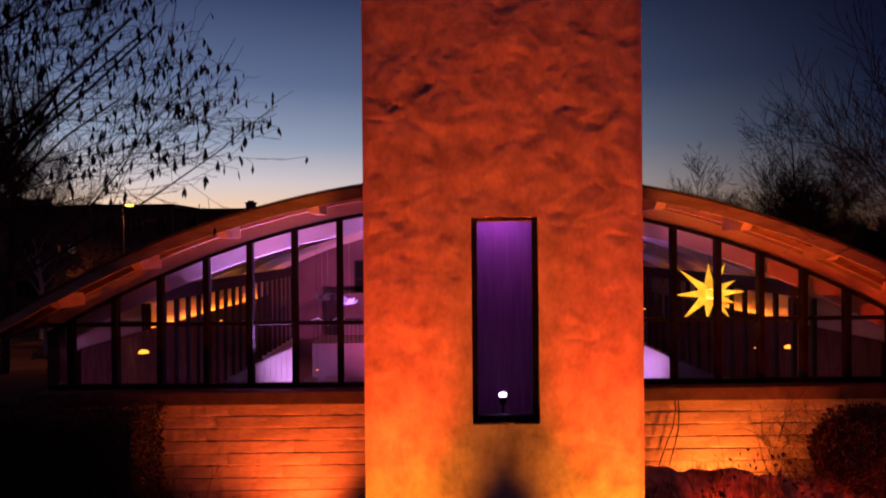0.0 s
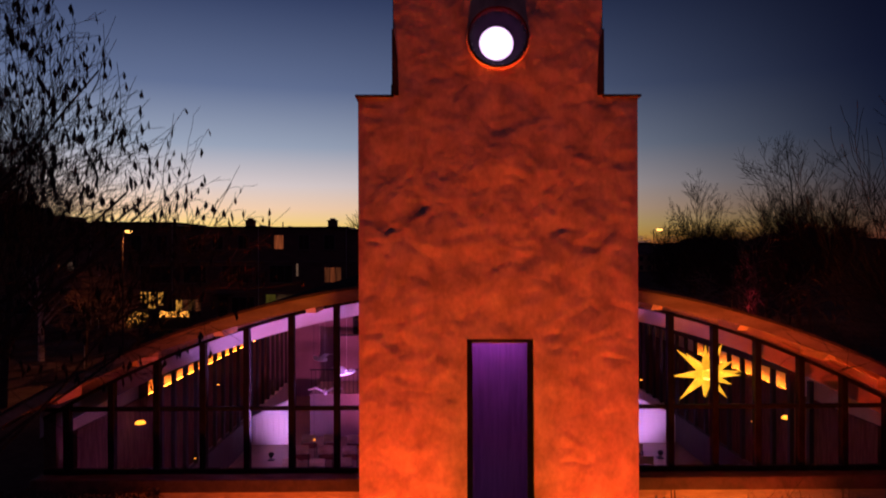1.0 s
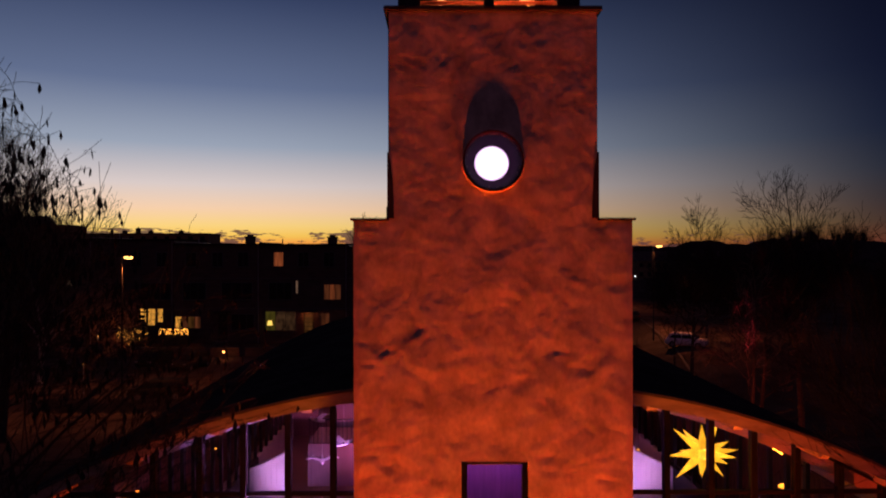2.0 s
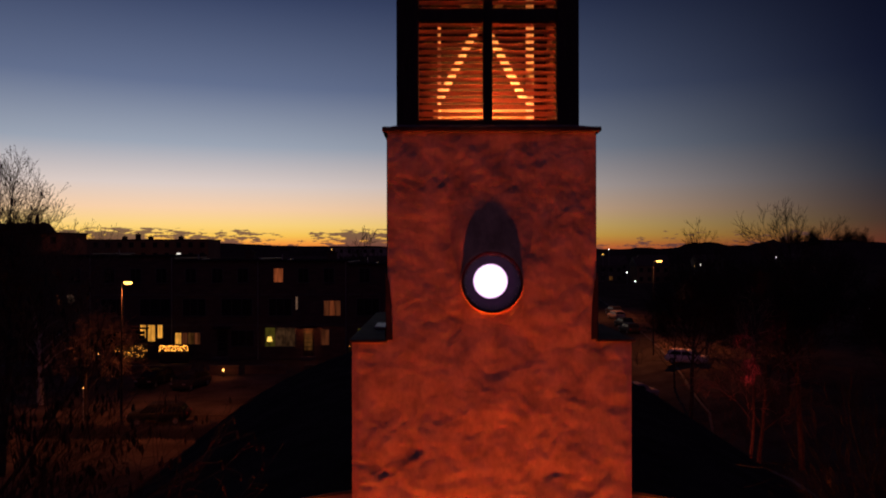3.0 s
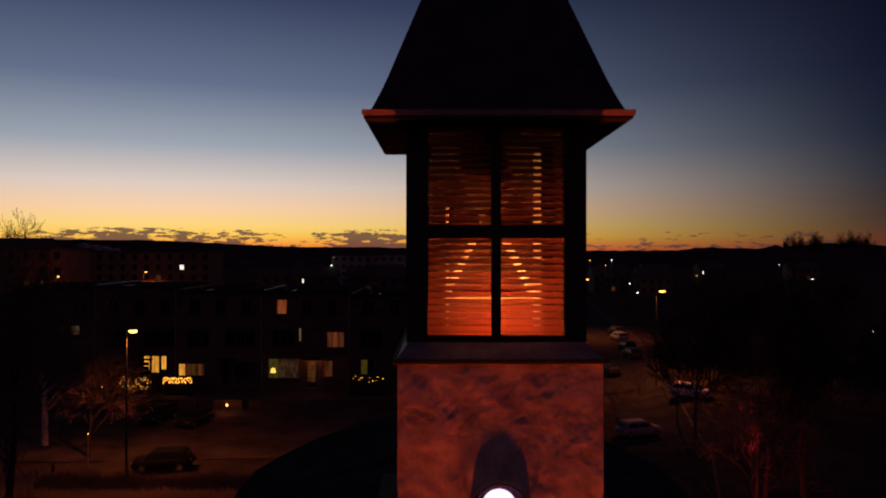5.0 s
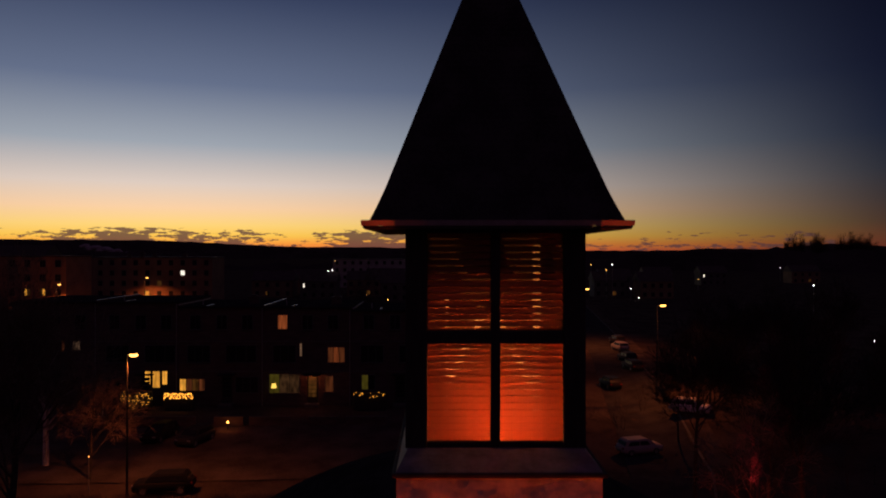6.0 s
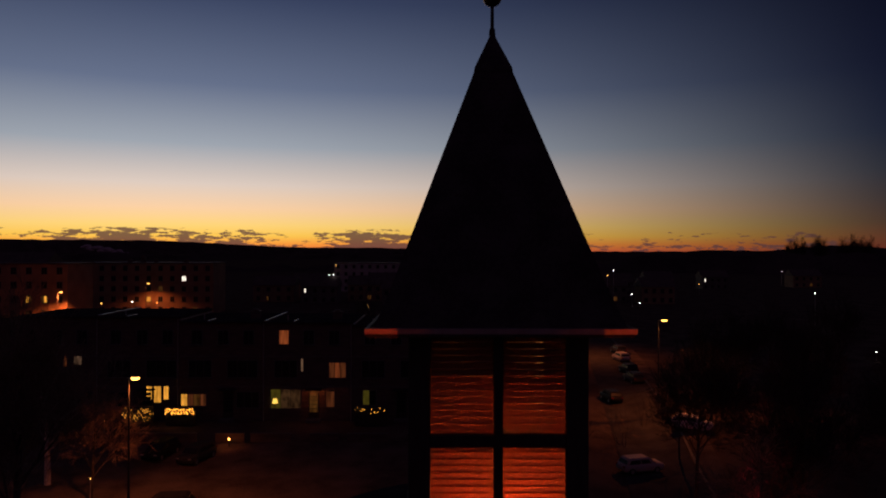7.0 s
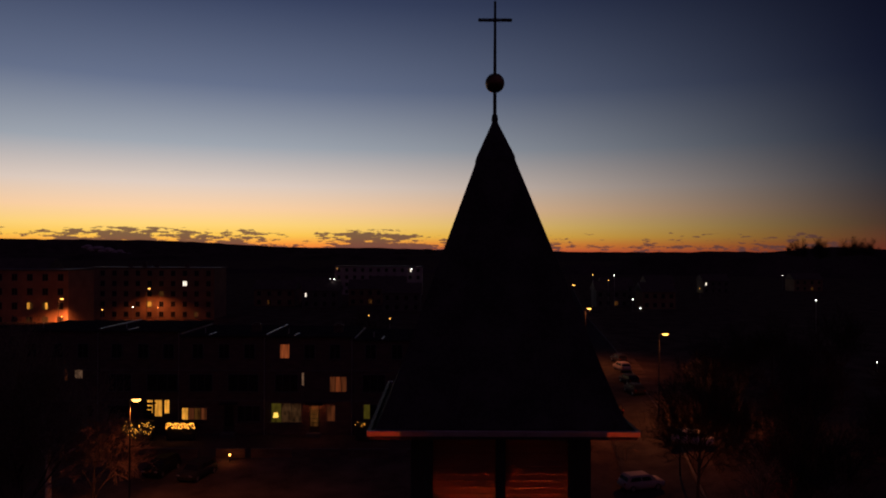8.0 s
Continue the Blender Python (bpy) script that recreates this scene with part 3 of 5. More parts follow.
part("lens", Shape().lathe([(0.0, 0.225), (0.12, 0.23), (0.222, 0.2473)], (0, 0, 10.6), "y", 48), PORTLENS, port, "glaring white lens", True)
part("sleeve_back", Shape().lathe([(0.0, 0.34), (0.36, 0.34)], (0, 0, 10.6), "y", 32), TYRE, port)

for sx in (-1, 1):
    x0, x1 = sorted((sx * 1.5, sx * 2.035))
    cp = part("coping", Shape().box(x0, x1, -0.085, 4.42, TZ, TZ + 0.035, 0.006), LEAD, tower, "sheet-lead coping on the tower's shoulder")
    xa, xb = sorted((sx * 1.52, sx * 1.80))
    part("flashing", Shape().box(xa, xb, 1.3, 1.95, TZ + 0.035, TZ + 0.075, 0.01), STEEL, cp, "bright metal flashing")
    part("corner_strip", Shape().loft([[(sx * xi, -0.052, z), (sx * 1.512, -0.052, z), (sx * 1.512, 0.03, z), (sx * xi, 0.03, z)] for z, xi in
                                          ((TZ + 0.03, 1.415), (TZ + 0.20, 1.425), (TZ + 0.55, 1.435), (TZ + 0.85, 1.465), (TZ + 0.98, 1.505))]), LEAD, cp, "dark strip tapering up the shaft's corner")
    part("upstand", Shape().box(*sorted((sx * 1.502, sx * 1.53)), 0.02, 4.28, TZ + 0.035, TZ + 0.20, 0.004), LEAD, cp)

cap = Shape().box(-1.56, 1.56, -0.085, 4.36, UZ, UZ + 0.07, 0.012)
cap = part("cornice", cap, LEAD, tower, "sheet-lead cornice under the belfry")
part("weathering", Shape().loft([[(-1.5, -0.03, UZ + 0.07), (1.5, -0.03, UZ + 0.07), (1.5, 4.3, UZ + 0.07), (-1.5, 4.3, UZ + 0.07)],
                                 [(-1.36, 0.66, UZ + 0.22), (1.36, 0.66, UZ + 0.22), (1.36, 3.64, UZ + 0.22), (-1.36, 3.64, UZ + 0.22)]]), LEADPALE, cap, "lead slope at the belfry's foot, lightened for the belfry's glow")

# belfry: posts, rails and slatted openings on four sides
BX, BY0, BY1, BZ0, BZ1 = 1.40, 0.72, 3.58, 12.95, 16.34
belfry = part("belfry", Shape().box(-1.38, 1.38, 0.74, 3.56, BZ0 - 0.04, BZ0 + 0.02), DARKWOOD, tower, "dark timber belfry with slatted openings lit from within")
for sx in (-1, 1):
    for ya, yb in ((BY0, BY0 + 0.32), (BY1 - 0.32, BY1)):
        part("post", Shape().box(*sorted((sx * BX, sx * 1.06)), ya, yb, BZ0, BZ1, 0.012), DARKWOOD, belfry)
for ya, yb in ((BY0 + 0.01, BY0 + 0.15), (BY1 - 0.15, BY1 - 0.01)):
    part("mullion", Shape().box(-0.07, 0.07, ya, yb, BZ0, BZ1, 0.008), DARKWOOD, belfry)
    for z0, z1 in ((BZ0, BZ0 + 0.10), (14.57, 14.77), (16.29, BZ1)):
        for xa, xb in ((-1.06, -0.07), (0.07, 1.06)):
            part("rail", Shape().box(xa, xb, ya + 0.01, yb - 0.01, z0, z1, 0.008), DARKWOOD, belfry)
for sx in (-1, 1):
    xa, xb = sorted((sx * (BX - 0.02), sx * (BX - 0.14)))
    ym = (BY0 + BY1) / 2
    part("mullion", Shape().box(xa, xb, ym - 0.07, ym + 0.07, BZ0, BZ1, 0.008), DARKWOOD, belfry)
    for z0, z1 in ((BZ0, BZ0 + 0.10), (14.57, 14.77), (16.29, BZ1)):
        for ya, yb in ((BY0 + 0.32, ym - 0.07), (ym + 0.07, BY1 - 0.32)):
            part("rail", Shape().box(xa + 0.01, xb - 0.01, ya, yb, z0, z1, 0.008), DARKWOOD, belfry)


def slat_mesh(length, along="x", out=-1):
    """A thin board that falls towards the outside."""
    s = Shape()
    w, dz, t = 0.076, 0.080, 0.008
    ring = [(0, 0), (out * w, -dz), (out * w, -dz + t), (0, t)]
    ends = []
    for e in (-length / 2, length / 2):
        ends.append([(e, a, b) if along == "x" else (a, e, b) for a, b in ring])
    return s.loft(ends).mesh("slat", OPAL)


PITCH = 0.106
front_slat, back_slat = slat_mesh(0.985, "x", -1), slat_mesh(0.985, "x", 1)
side_slats = {-1: slat_mesh(1.03, "y", -1), 1: slat_mesh(1.03, "y", 1)}
for z0, z1 in ((BZ0 + 0.10, 14.57), (14.77, 16.29)):
    for i in range(math.ceil((z1 - z0) / PITCH)):
        z = z1 - i * PITCH
        for xm in (-0.565, 0.565):
            o = part("slat", front_slat, SLAT, belfry)
            o.location = (xm, BY0 + 0.135 + rnd.uniform(-0.002, 0.002), z + rnd.uniform(-0.0015, 0.0015))
            o = part("slat", back_slat, SLAT, belfry)
            o.location = (xm, BY1 - 0.135, z)
        for sx in (-1, 1):
            for yy in (BY0 + 0.84, BY1 - 0.84):
                o = part("slat", side_slats[sx], SLAT, belfry)
                o.location = (sx * (BX - 0.13), yy, z)
# inner timbers: braces, bell beam and boards added to shade the slats
inner = part("bell_frame", Shape().box(-0.85, 0.85, 2.55, 2.67, 13.42, 13.60, 0.01), SLAT, tower, "timber bracing inside the belfry, coloured paler where it looks lit")
for sx in (-1, 1):
    xs_ = -0.74 if sx < 0 else 0.88
    part("strut", Shape().box(xs_ - (0.03 if sx < 0 else 0.07), xs_ + (0.03 if sx < 0 else 0.07), 2.52, 2.58, 13.0, 15.2 if sx < 0 else 16.2, 0.006), WHITEWALL, inner)
    for z0, z1 in ((13.66, 14.98), (16.15, 14.86)):
        a, b = Vector((sx * 0.74, 2.25, z0)), Vector((sx * 0.06, 2.25, z1))
        d = (b - a).normalized().cross(Vector((0, 1, 0))) * 0.06
        # lower braces coloured white as if lit, upper ones dark as if unlit
        part("brace", Shape().loft([[tuple(p + d * k + Vector((0, q, 0))) for k, q in ((-1, -0.05), (1, -0.05), (1, 0.05), (-1, 0.05))] for p in (a, b)]), WHITEWALL if z0 < z1 else WOOD, inner)
# unseen boards added: decks shade the upper slats, back_board blocks the sky
for ya, yb, za in ((0.92, 1.50, 15.42), (2.60, 3.25, 14.75)):
    part("deck", Shape().box(-1.02, 1.02, ya, yb, za, za + 0.04, 0.005), WOOD, inner)
part("back_board", Shape().box(-1.04, 1.04, 2.86, 2.90, 13.0, 16.3, 0.005), DARKWOOD, inner)
bell = part("bell", Shape().lathe([(0.0, 0.72), (0.13, 0.70), (0.22, 0.60), (0.26, 0.35), (0.34, 0.12), (0.45, 0.0), (0.41, 0.0), (0.29, 0.14)], (0, 1.85, 15.58), n=28), METAL, belfry, "bronze bell", True)
part("lamp", Shape().lathe([(0, 0), (0.09, 0), (0.09, 0.05), (0.05, 0.09), (0, 0.09)], (0.1, 2.1, 13.0), n=16), METAL, belfry, "small amber floodlight on the belfry floor")

# roof: eaves board, bell-cast pyramid of slate courses, cap, ball and cross
EY = 2.28
eaves = part("eaves_board", Shape().box(-2.0, 2.0, EY - 2.0, EY + 2.0, 16.34, 16.385, 0.006), DARKWOOD, tower, "boarded soffit of the spire")
for sx in (-1, 1):
    xo, yo = sx * 2.0, EY + sx * 2.0
    # one fascia in two tones: front pale to catch floodlight, sides dark as unlit
    part("fascia", Shape().loft([[(xo - sx * 0.02, y, 16.355), (xo + sx * 0.012, y, 16.355), (xo + sx * 0.035, y, 16.47), (xo - sx * 0.02, y, 16.47)] for y in (EY - 1.975, EY + 1.975)]), DARKWOOD, eaves, "fascia coloured dark to look unlit")
    part("fascia", Shape().loft([[(x, yo - sx * 0.02, 16.388), (x, yo + sx * 0.010, 16.388), (x, yo + sx * 0.045, 16.47), (x, yo - sx * 0.02, 16.47)] for x in (-2.035, 2.035)]), FASCIALIT, eaves, "fascia coloured pale to look lit from below")


def spire_half(z):
    """Half the width of the spire at a height."""
    main = 0.295 + (20.8 - z) * 0.364
    return main + 0.035 * max(0, (17.1 - z) / 0.6) ** 2 if z < 20.8 else max(0.0, 0.31 * (21.48 - z) / 0.68)


spire = Shape()
zs = [16.47 + (20.8 - 16.47) * i / 44 for i in range(45)]
rings = []
for i, z in enumerate(zs[:-1]):
    h0, h1 = spire_half(z) + 0.005, spire_half(zs[i + 1]) + 0.001
    for zz, h in ((z, h0), (zs[i + 1], h1)):
        ring = []
        for cx, cy in ((-1, -1), (1, -1), (1, 1), (-1, 1)):
            ring.append((cx * h, EY + cy * h, zz))
        rings.append(ring)
spire.loft(rings)
spire = part("spire", spire, SLATE, tower, "steep dark slate pyramid roof with flared eaves")
for cx, cy in ((-1, -1), (1, -1), (1, 1), (-1, 1)):
    hip = Shape()
    rows = []
    for i in range(45):
        za = 16.47 + i * 0.098
        ha = spire_half(za) + 0.006
        rows.append([(cx * (ha + a * 0.008), EY + cy * (ha + b * 0.008), za) for a, b in ((0.3, -1.2), (0.6, 0.6), (-1.2, 0.3), (-0.6, -0.6))])
    hip.loft(rows)
    part("hip", hip, SLATE, spire)
part("spire_cap", Shape().loft([[(cx * h, EY + cy * h, z) for cx, cy in ((-1, -1), (1, -1), (1, 1), (-1, 1))] for h, z in ((0.335, 20.74), (0.325, 20.80), (0.06, 21.40), (0.035, 21.50))]), LEAD, spire, "sheet-lead cap")
rod = part("finial", Shape().tube((0, EY, 21.45), (0, EY, 23.585), 0.034, 0.022, 12), METAL, tower, "iron rod with ball and cross")
part("ball", Shape().lathe([(0.172 * math.cos(a), 0.172 * math.sin(a)) for a in [radians(-90 + 12 * i) for i in range(16)]], (0, EY, 22.13), n=28), GILT, rod, "dull metal ball", True)
part("collar", Shape().lathe([(0.03, 21.44), (0.06, 21.46), (0.05, 21.56), (0.03, 21.58)], (0, EY, 0), n=16), LEAD, rod)
part("cross_arm", Shape().box(-0.30, 0.30, EY - 0.022, EY + 0.022, 23.225, 23.275, 0.006), METAL, rod)

# ---- church hall ----
HALF, RY1, GY = 9.2, 22.5, 4.42


def crown(x):
    """Top of the hall's vaulted roof across its width."""
    return 7.12 - 0.0325 * x * x


def edge(x):
    """Front edge of the overhang: it draws back away from the tower."""
    return 2.0 + 0.075 * (abs(x) - 2.0)


def eaves_line(offset):
    return lambda x: edge(x) + offset


hall = thing("church_hall", "low church hall with a vaulted roof and a glazed gable", "church hall")
XS = [-HALF + HALF * 2 * i / 72 for i in range(73)]


def vault(y0, y1, t0, t1, xs=XS):
    s = Shape()
    at = [y if callable(y) else (lambda x, y=y: y) for y in (y0, y1)]
    return s.loft([[(x, f(x), crown(x) - t0) for x in xs] + [(x, f(x), crown(x) - t1) for x in reversed(xs)] for f in at])


# the tower stands in the overhang, so the roof is cut round it
def side_xs(sx):
    return [sx * (2.03 + (HALF - 2.03) * i / 40) for i in range(41)]


for sx in (-1, 1):
    rf = part("roof", vault(edge, GY, 0.0, 0.035, side_xs(sx)), FELT, hall, "dark felted roof over the gable")
    part("soffit", vault(eaves_line(0.03), GY, 0.037, 0.075, side_xs(sx)), WOOD, rf, "boarded soffit lit amber")
    part("bargeboard", vault(eaves_line(-0.035), eaves_line(0.03), 0.036, 0.235, side_xs(sx)), BEAM, rf, "curved timber bargeboard")
    part("edge_trim", vault(eaves_line(-0.06), eaves_line(-0.036), -0.012, 0.035, side_xs(sx)), LEDGE, rf)
    part("edge_beam", vault(eaves_line(0.95), eaves_line(1.07), 0.077, 0.20, side_xs(sx)), BEAM, rf, "curved timber edge beam lit amber")
rf = part("roof", vault(GY, RY1, 0.0, 0.035), FELT, hall, "dark felted vaulted roof")
part("ceiling_lining", vault(GY + 0.08, RY1, 0.037, 0.12), WHITEWALL, rf, "white vaulted ceiling lit violet")
for sx in (-1, 1):
    part("gutter", Shape().box(*sorted((sx * HALF, sx * (HALF + 0.12))), 2.8, RY1, crown(sx * HALF) - 0.12, crown(sx * HALF) - 0.02, 0.02), FELT, rf)

for x in (-7.75, -6.25, -4.72, -3.08, 2.95, 4.50, 6.10, 7.65):
    top = crown(x) - 0.077
    pl = Shape()
    pl.loft([[(x - 0.09, y, a), (x + 0.09, y, a), (x + 0.09, y, b), (x - 0.09, y, b)] for y, a, b in
             ((edge(x) + 0.04, top - 0.13, top - 0.003), (edge(x) + 0.20, top - 0.25, top - 0.003), (edge(x) + 1.0, top - 0.25, top - 0.003), (edge(x) + 1.02, top - 0.03, top - 0.003))])
    part("purlin", pl, BEAM, hall, "timber purlin end with a splayed cut")

# glazed gable
MX = [-8.42, -7.52, -6.60, -5.66, -4.77, -3.86, -2.94, -2.1, 3.0, 3.89, 4.80, 5.68, 6.57, 7.46, 8.35]
SILL, TRANSOM = 3.03, 4.35
glaze = part("glazing", Shape().box(-8.9, -2.0, GY - 0.06, GY + 0.06, SILL, SILL + 0.10, 0.006), BLACKFRAME, hall, "gable window wall of dark posts and clear panes")
part("bottom_rail", Shape().box(2.0, 8.9, GY - 0.06, GY + 0.06, SILL, SILL + 0.10, 0.006), BLACKFRAME, glaze)
for xa, xb in ((-8.9, -2.0), (2.0, 8.9)):
    part("transom", Shape().box(xa, xb, GY - 0.05, GY + 0.05, TRANSOM - 0.04, TRANSOM + 0.04, 0.006), BLACKFRAME, glaze)
    xs = [xa + (xb - xa) * i / 24 for i in range(25)]
    part("head_rail", vault(GY - 0.06, GY + 0.06, 0.335, 0.41, xs), BLACKFRAME, glaze)
    part("gable_panel", vault(GY - 0.03, GY + 0.05, 0.077, 0.333, xs), WHITEWALL, hall, "pale panel between soffit and glass")
for x in MX:
    part("mullion", Shape().box(x - 0.06, x + 0.06, GY - 0.10, GY + 0.08, SILL + 0.10, crown(x) - 0.38, 0.008), BLACKFRAME, glaze)
edges = [(-8.9, MX[0])] + [(a, b) for a, b in zip(MX, MX[1:]) if not (a < 0 < b)] + [(MX[7], -2.0), (2.0, MX[8]), (MX[-1], 8.9)]
for a, b in edges:
    for low in (True, False):
        z0, z1a, z1b = (SILL + 0.10, TRANSOM - 0.04, TRANSOM - 0.04) if low else (TRANSOM + 0.04, crown(a) - 0.37, crown(b) - 0.37)
        if z1a <= z0 or z1b <= z0 or b - a < 0.1:
            continue
        p = part("pane", Shape().loft([[(a + 0.02, GY + q, z0), (b - 0.02, GY + q, z0), (b - 0.02, GY + q, z1b), (a + 0.02, GY + q, z1a)] for q in (-0.006, 0.006)]), PANE, glaze)
        p.visible_shadow = False

# low wall under the glass: a core, the sill and blocks in courses
wall = tagged(part("wall_south", Shape().box(-9.0, 9.0, 4.28, 4.55, -0.3, SILL - 0.28), MORTAR), "block wall under the gable glass lit amber", "wall", kind="structure")
for xa, xb in ((-9.0, -2.0), (2.0, 9.0)):
    tagged(part("window_ledge", Shape().box(xa, xb, 4.03, 4.50, SILL - 0.276, SILL - 0.002, 0.02), LEDGE), "dark stone ledge under the gable glass", "ledge", kind="structure")
blocks = {}
for row in range(11):
    z0 = SILL - 0.282 - 0.25 * (row + 1)
    for sx in (-1, 1):
        x, k = 2.01, 0
        while x < 8.95:
            w = (1.32, 1.86, 1.54, 2.10)[(row * 3 + k + (sx > 0)) % 4]
            w = min(w, 8.98 - x)
            key = (round(w, 2), (row + k) % 3)
            if key not in blocks:
                d = (0.0, 0.008, 0.016)[key[1]]
                n = max(4, round(key[0] / 0.11))
                rings = []
                for q in range(n + 1):
                    e, z_ = noise.noise(Vector((q * 0.9, key[1] * 7.0, w))), 0.012 * noise.noise(Vector((q * 0.7, w * 3, key[1] * 5.0)))
                    f_ = -0.050 - d - 0.014 * e
                    rings.append([(q / n * (key[0] - 0.004), y_, zz) for y_, zz in ((0.0, 0.001), (f_ + 0.016, 0.002), (f_, 0.024 + z_), (f_ + 0.004 * e, 0.232 + 0.6 * z_), (f_ + 0.009 + 0.008 * e, 0.2475), (0.0, 0.248))])
                blocks[key] = Shape().loft(rings).mesh("block", STONE)
            b = part("block", blocks[key], STONE, wall)
            b.location = (x if sx > 0 else -x - w, 4.279, z0)
            x += w
            k += 1

# side and back walls of the hall
for name_, xa in (("wall_west", -9.0), ("wall_east", 8.75)):
    tagged(part(name_, Shape().box(xa, xa + 0.25, 4.56, 22.0, -1.5, crown(math.copysign(9.0, xa)) - 0.14), WOOD), "plain side wall of the church hall", "wall", kind="structure")
bw = Shape().loft([[(x, y, -1.5) for x in XS[2:-2]] + [(x, y, crown(x) - 0.125) for x in reversed(XS[2:-2])] for y in (22.0, 22.3)])
tagged(part("wall_north", bw, PLUM), "plain end wall of the church hall lit plum", "wall", kind="structure")
tagged(part("hall_floor", Shape().box(-8.74, 8.74, 4.56, 21.99, 0.8, 1.0), FLOORING), "wooden floor of the church hall", "floor", kind="structure")


# ---- inside the hall ----
def aisle_screen(sx):
    s = thing("aisle_screen", "row of dark timber posts on a low parapet along the aisle", "screen", (sx * 7.3, 0, 1.0), group="aisle screens")
    # one parapet: unlit length coloured dark, violet-washed end white
    part("parapet", Shape().box(-0.07, 0.07, 6.2, 15.4, 0.0, 0.95, 0.01), DARKWOOD, s)
    part("end_panel", Shape().box(-0.07, 0.07, 15.4, 21.6, 0.0, 0.95, 0.01), WHITEWALL, s, "parapet end coloured white where the violet wash falls")
    part("head_beam", Shape().box(-0.09, 0.09, 6.2, 21.6, 3.67, 4.02, 0.01), DARKWOOD, s)
    y, step = (6.4, 0.80) if sx < 0 else (5.4, 0.87)
    me = Shape().box(-0.05, 0.05, -0.065, 0.065, 0.95, 3.67, 0.008).mesh("screen_post", DARKWOOD)
    while y < 21.6:
        o = part("screen_post", me, DARKWOOD, s)
        o.location = (0, y, 0)
        y += step
    return s


for sx in (-1, 1):
    aisle_screen(sx)
    pan = thing("aisle_panelling", "dark wall panelling with an added warm strip along its top", "panelling", (sx * 8.60, 0, 1.0), group="aisle panelling")
    part("panel", Shape().box(-0.12, 0.12, 4.9, 21.7, 0.0, 2.72, 0.01), PANELWOOD, pan)
    # unseen strip added to light the wall; cove_end stops its spill
    part("cove_strip", Shape().box(-0.02, 0.02, 8.6 if sx < 0 else 8.8, 20.5 if sx < 0 else 16.0, 2.725, 2.755, 0.004), COVE, pan, "unseen warm strip added to light the wall")
    part("cove_end", Shape().box(-0.30, 0.14, 8.5, 8.56, 2.72, 3.46, 0.004), PANELWOOD, pan)
    # band coloured lighter than the wall, part of the glow put into colour
    part("aisle_lining", Shape().box(*sorted((sx * 0.10, sx * 0.145)), 4.9, 21.7, 2.73, 3.49, 0.004), OCHREBAND, pan, "wall band over the panelling, coloured pale to look brightly lit")
    part("cove_lip", Shape().box(*sorted((-sx * 0.10, -sx * 0.12)), 4.9, 21.7, 2.72, 2.80, 0.003), PANELWOOD, pan)

for sx in (-1, 1):
    low = thing("stair_parapet", "white boarded stair parapet with a sloping top lit violet", "parapet", (sx * 5.9, 14.0, 1.0), group="stair parapets")
    n = 7
    for i in range(n):
        xa, xb = sx * (0.185 * i + 0.004), sx * (0.185 * (i + 1) - 0.004)
        za, zb = 1.50 - 0.085 * i, 1.50 - 0.085 * (i + 1)
        part("board", Shape().loft([[(xa, y, 0.0), (xb, y, 0.0), (xb, y, zb), (xa, y, za)] for y in (-0.02, 0.02)]), WHITEWALL, low)
    part("cap_rail", Shape().loft([[(q, y, z + 1.505 - 0.46 * abs(q)) for q in (0.0, sx * 1.295)] for y, z in ((-0.05, 0.0), (0.05, 0.0), (0.05, 0.04), (-0.05, 0.04))], caps=False), WHITEWALL, low)
    part("newel", Shape().box(*sorted((-sx * 0.10, -sx * 0.006)), -0.06, 0.06, 0.0, 1.66, 0.01), WHITEWALL, low)

# arched beam behind the glass, ribs under the ceiling
for sx in (-1, 1):
    tagged(part("arch_beam", vault(GY + 0.36, GY + 0.54, 0.121, 0.70, side_xs(sx)), WHITEWALL), "white curved beam behind the gable glass", "beam", "arch beams")
for y in (6.4, 9.6, 12.8, 16.0, 19.2):
    tagged(part("ceiling_rib", vault(y, y + 0.16, 0.121, 0.36, XS[4:-4]), WHITEWALL), "white curved ceiling rib lit violet", "ceiling rib", "ceiling ribs")

# gallery against the end wall with a dark window over it
gal = thing("gallery", "plum-painted gallery front with a thin metal railing", "gallery", (-1.2, 15.0, 1.0))
part("front", Shape().box(-4.2, 3.6, 0.0, 0.14, 0.0, 1.5, 0.01), PLUM, gal)
part("deck", Shape().box(-4.2, 3.6, 0.14, 2.4, 1.36, 1.5, 0.01), FLOORING, gal)
part("handrail", Shape().tube((-4.2, 0.05, 2.35), (3.6, 0.05, 2.35), 0.025, 0.025, 8), METAL, gal)
bal = Shape().tube((0, 0, 1.5), (0, 0, 2.35), 0.010, 0.010, 6).mesh("baluster", METAL)
for i in range(53):
    part("baluster", bal, METAL, gal).location = (-4.15 + 0.148 * i, 0.05, 0)
divider = thing("partition", "plum-painted partition behind the gallery", "partition", (-1.3, 20.0, 1.0))
part("panel", Shape().box(-3.9, 3.8, 0.0, 0.14, 0.0, 2.95, 0.01), PLUM, divider)
part("cap_rail", Shape().box(-3.93, 3.83, -0.03, 0.17, 2.95, 3.0, 0.008), DARKWOOD, divider)
wdw = thing("inner_window", "dark square window with glazing bars in the end wall", "window", (-3.4, 21.96, 3.6))
part("window_frame", Shape().box(-1.3, 1.3, -0.05, 0.0, 0.0, 1.7, 0.01), METAL, wdw)
for xa, xb in ((-1.22, -0.04), (0.04, 1.22)):
    for za, zb in ((0.08, 0.81), (0.89, 1.62)):
        part("pane", Shape().box(xa, xb, -0.07, -0.051, za, zb), DARKPANE, wdw)


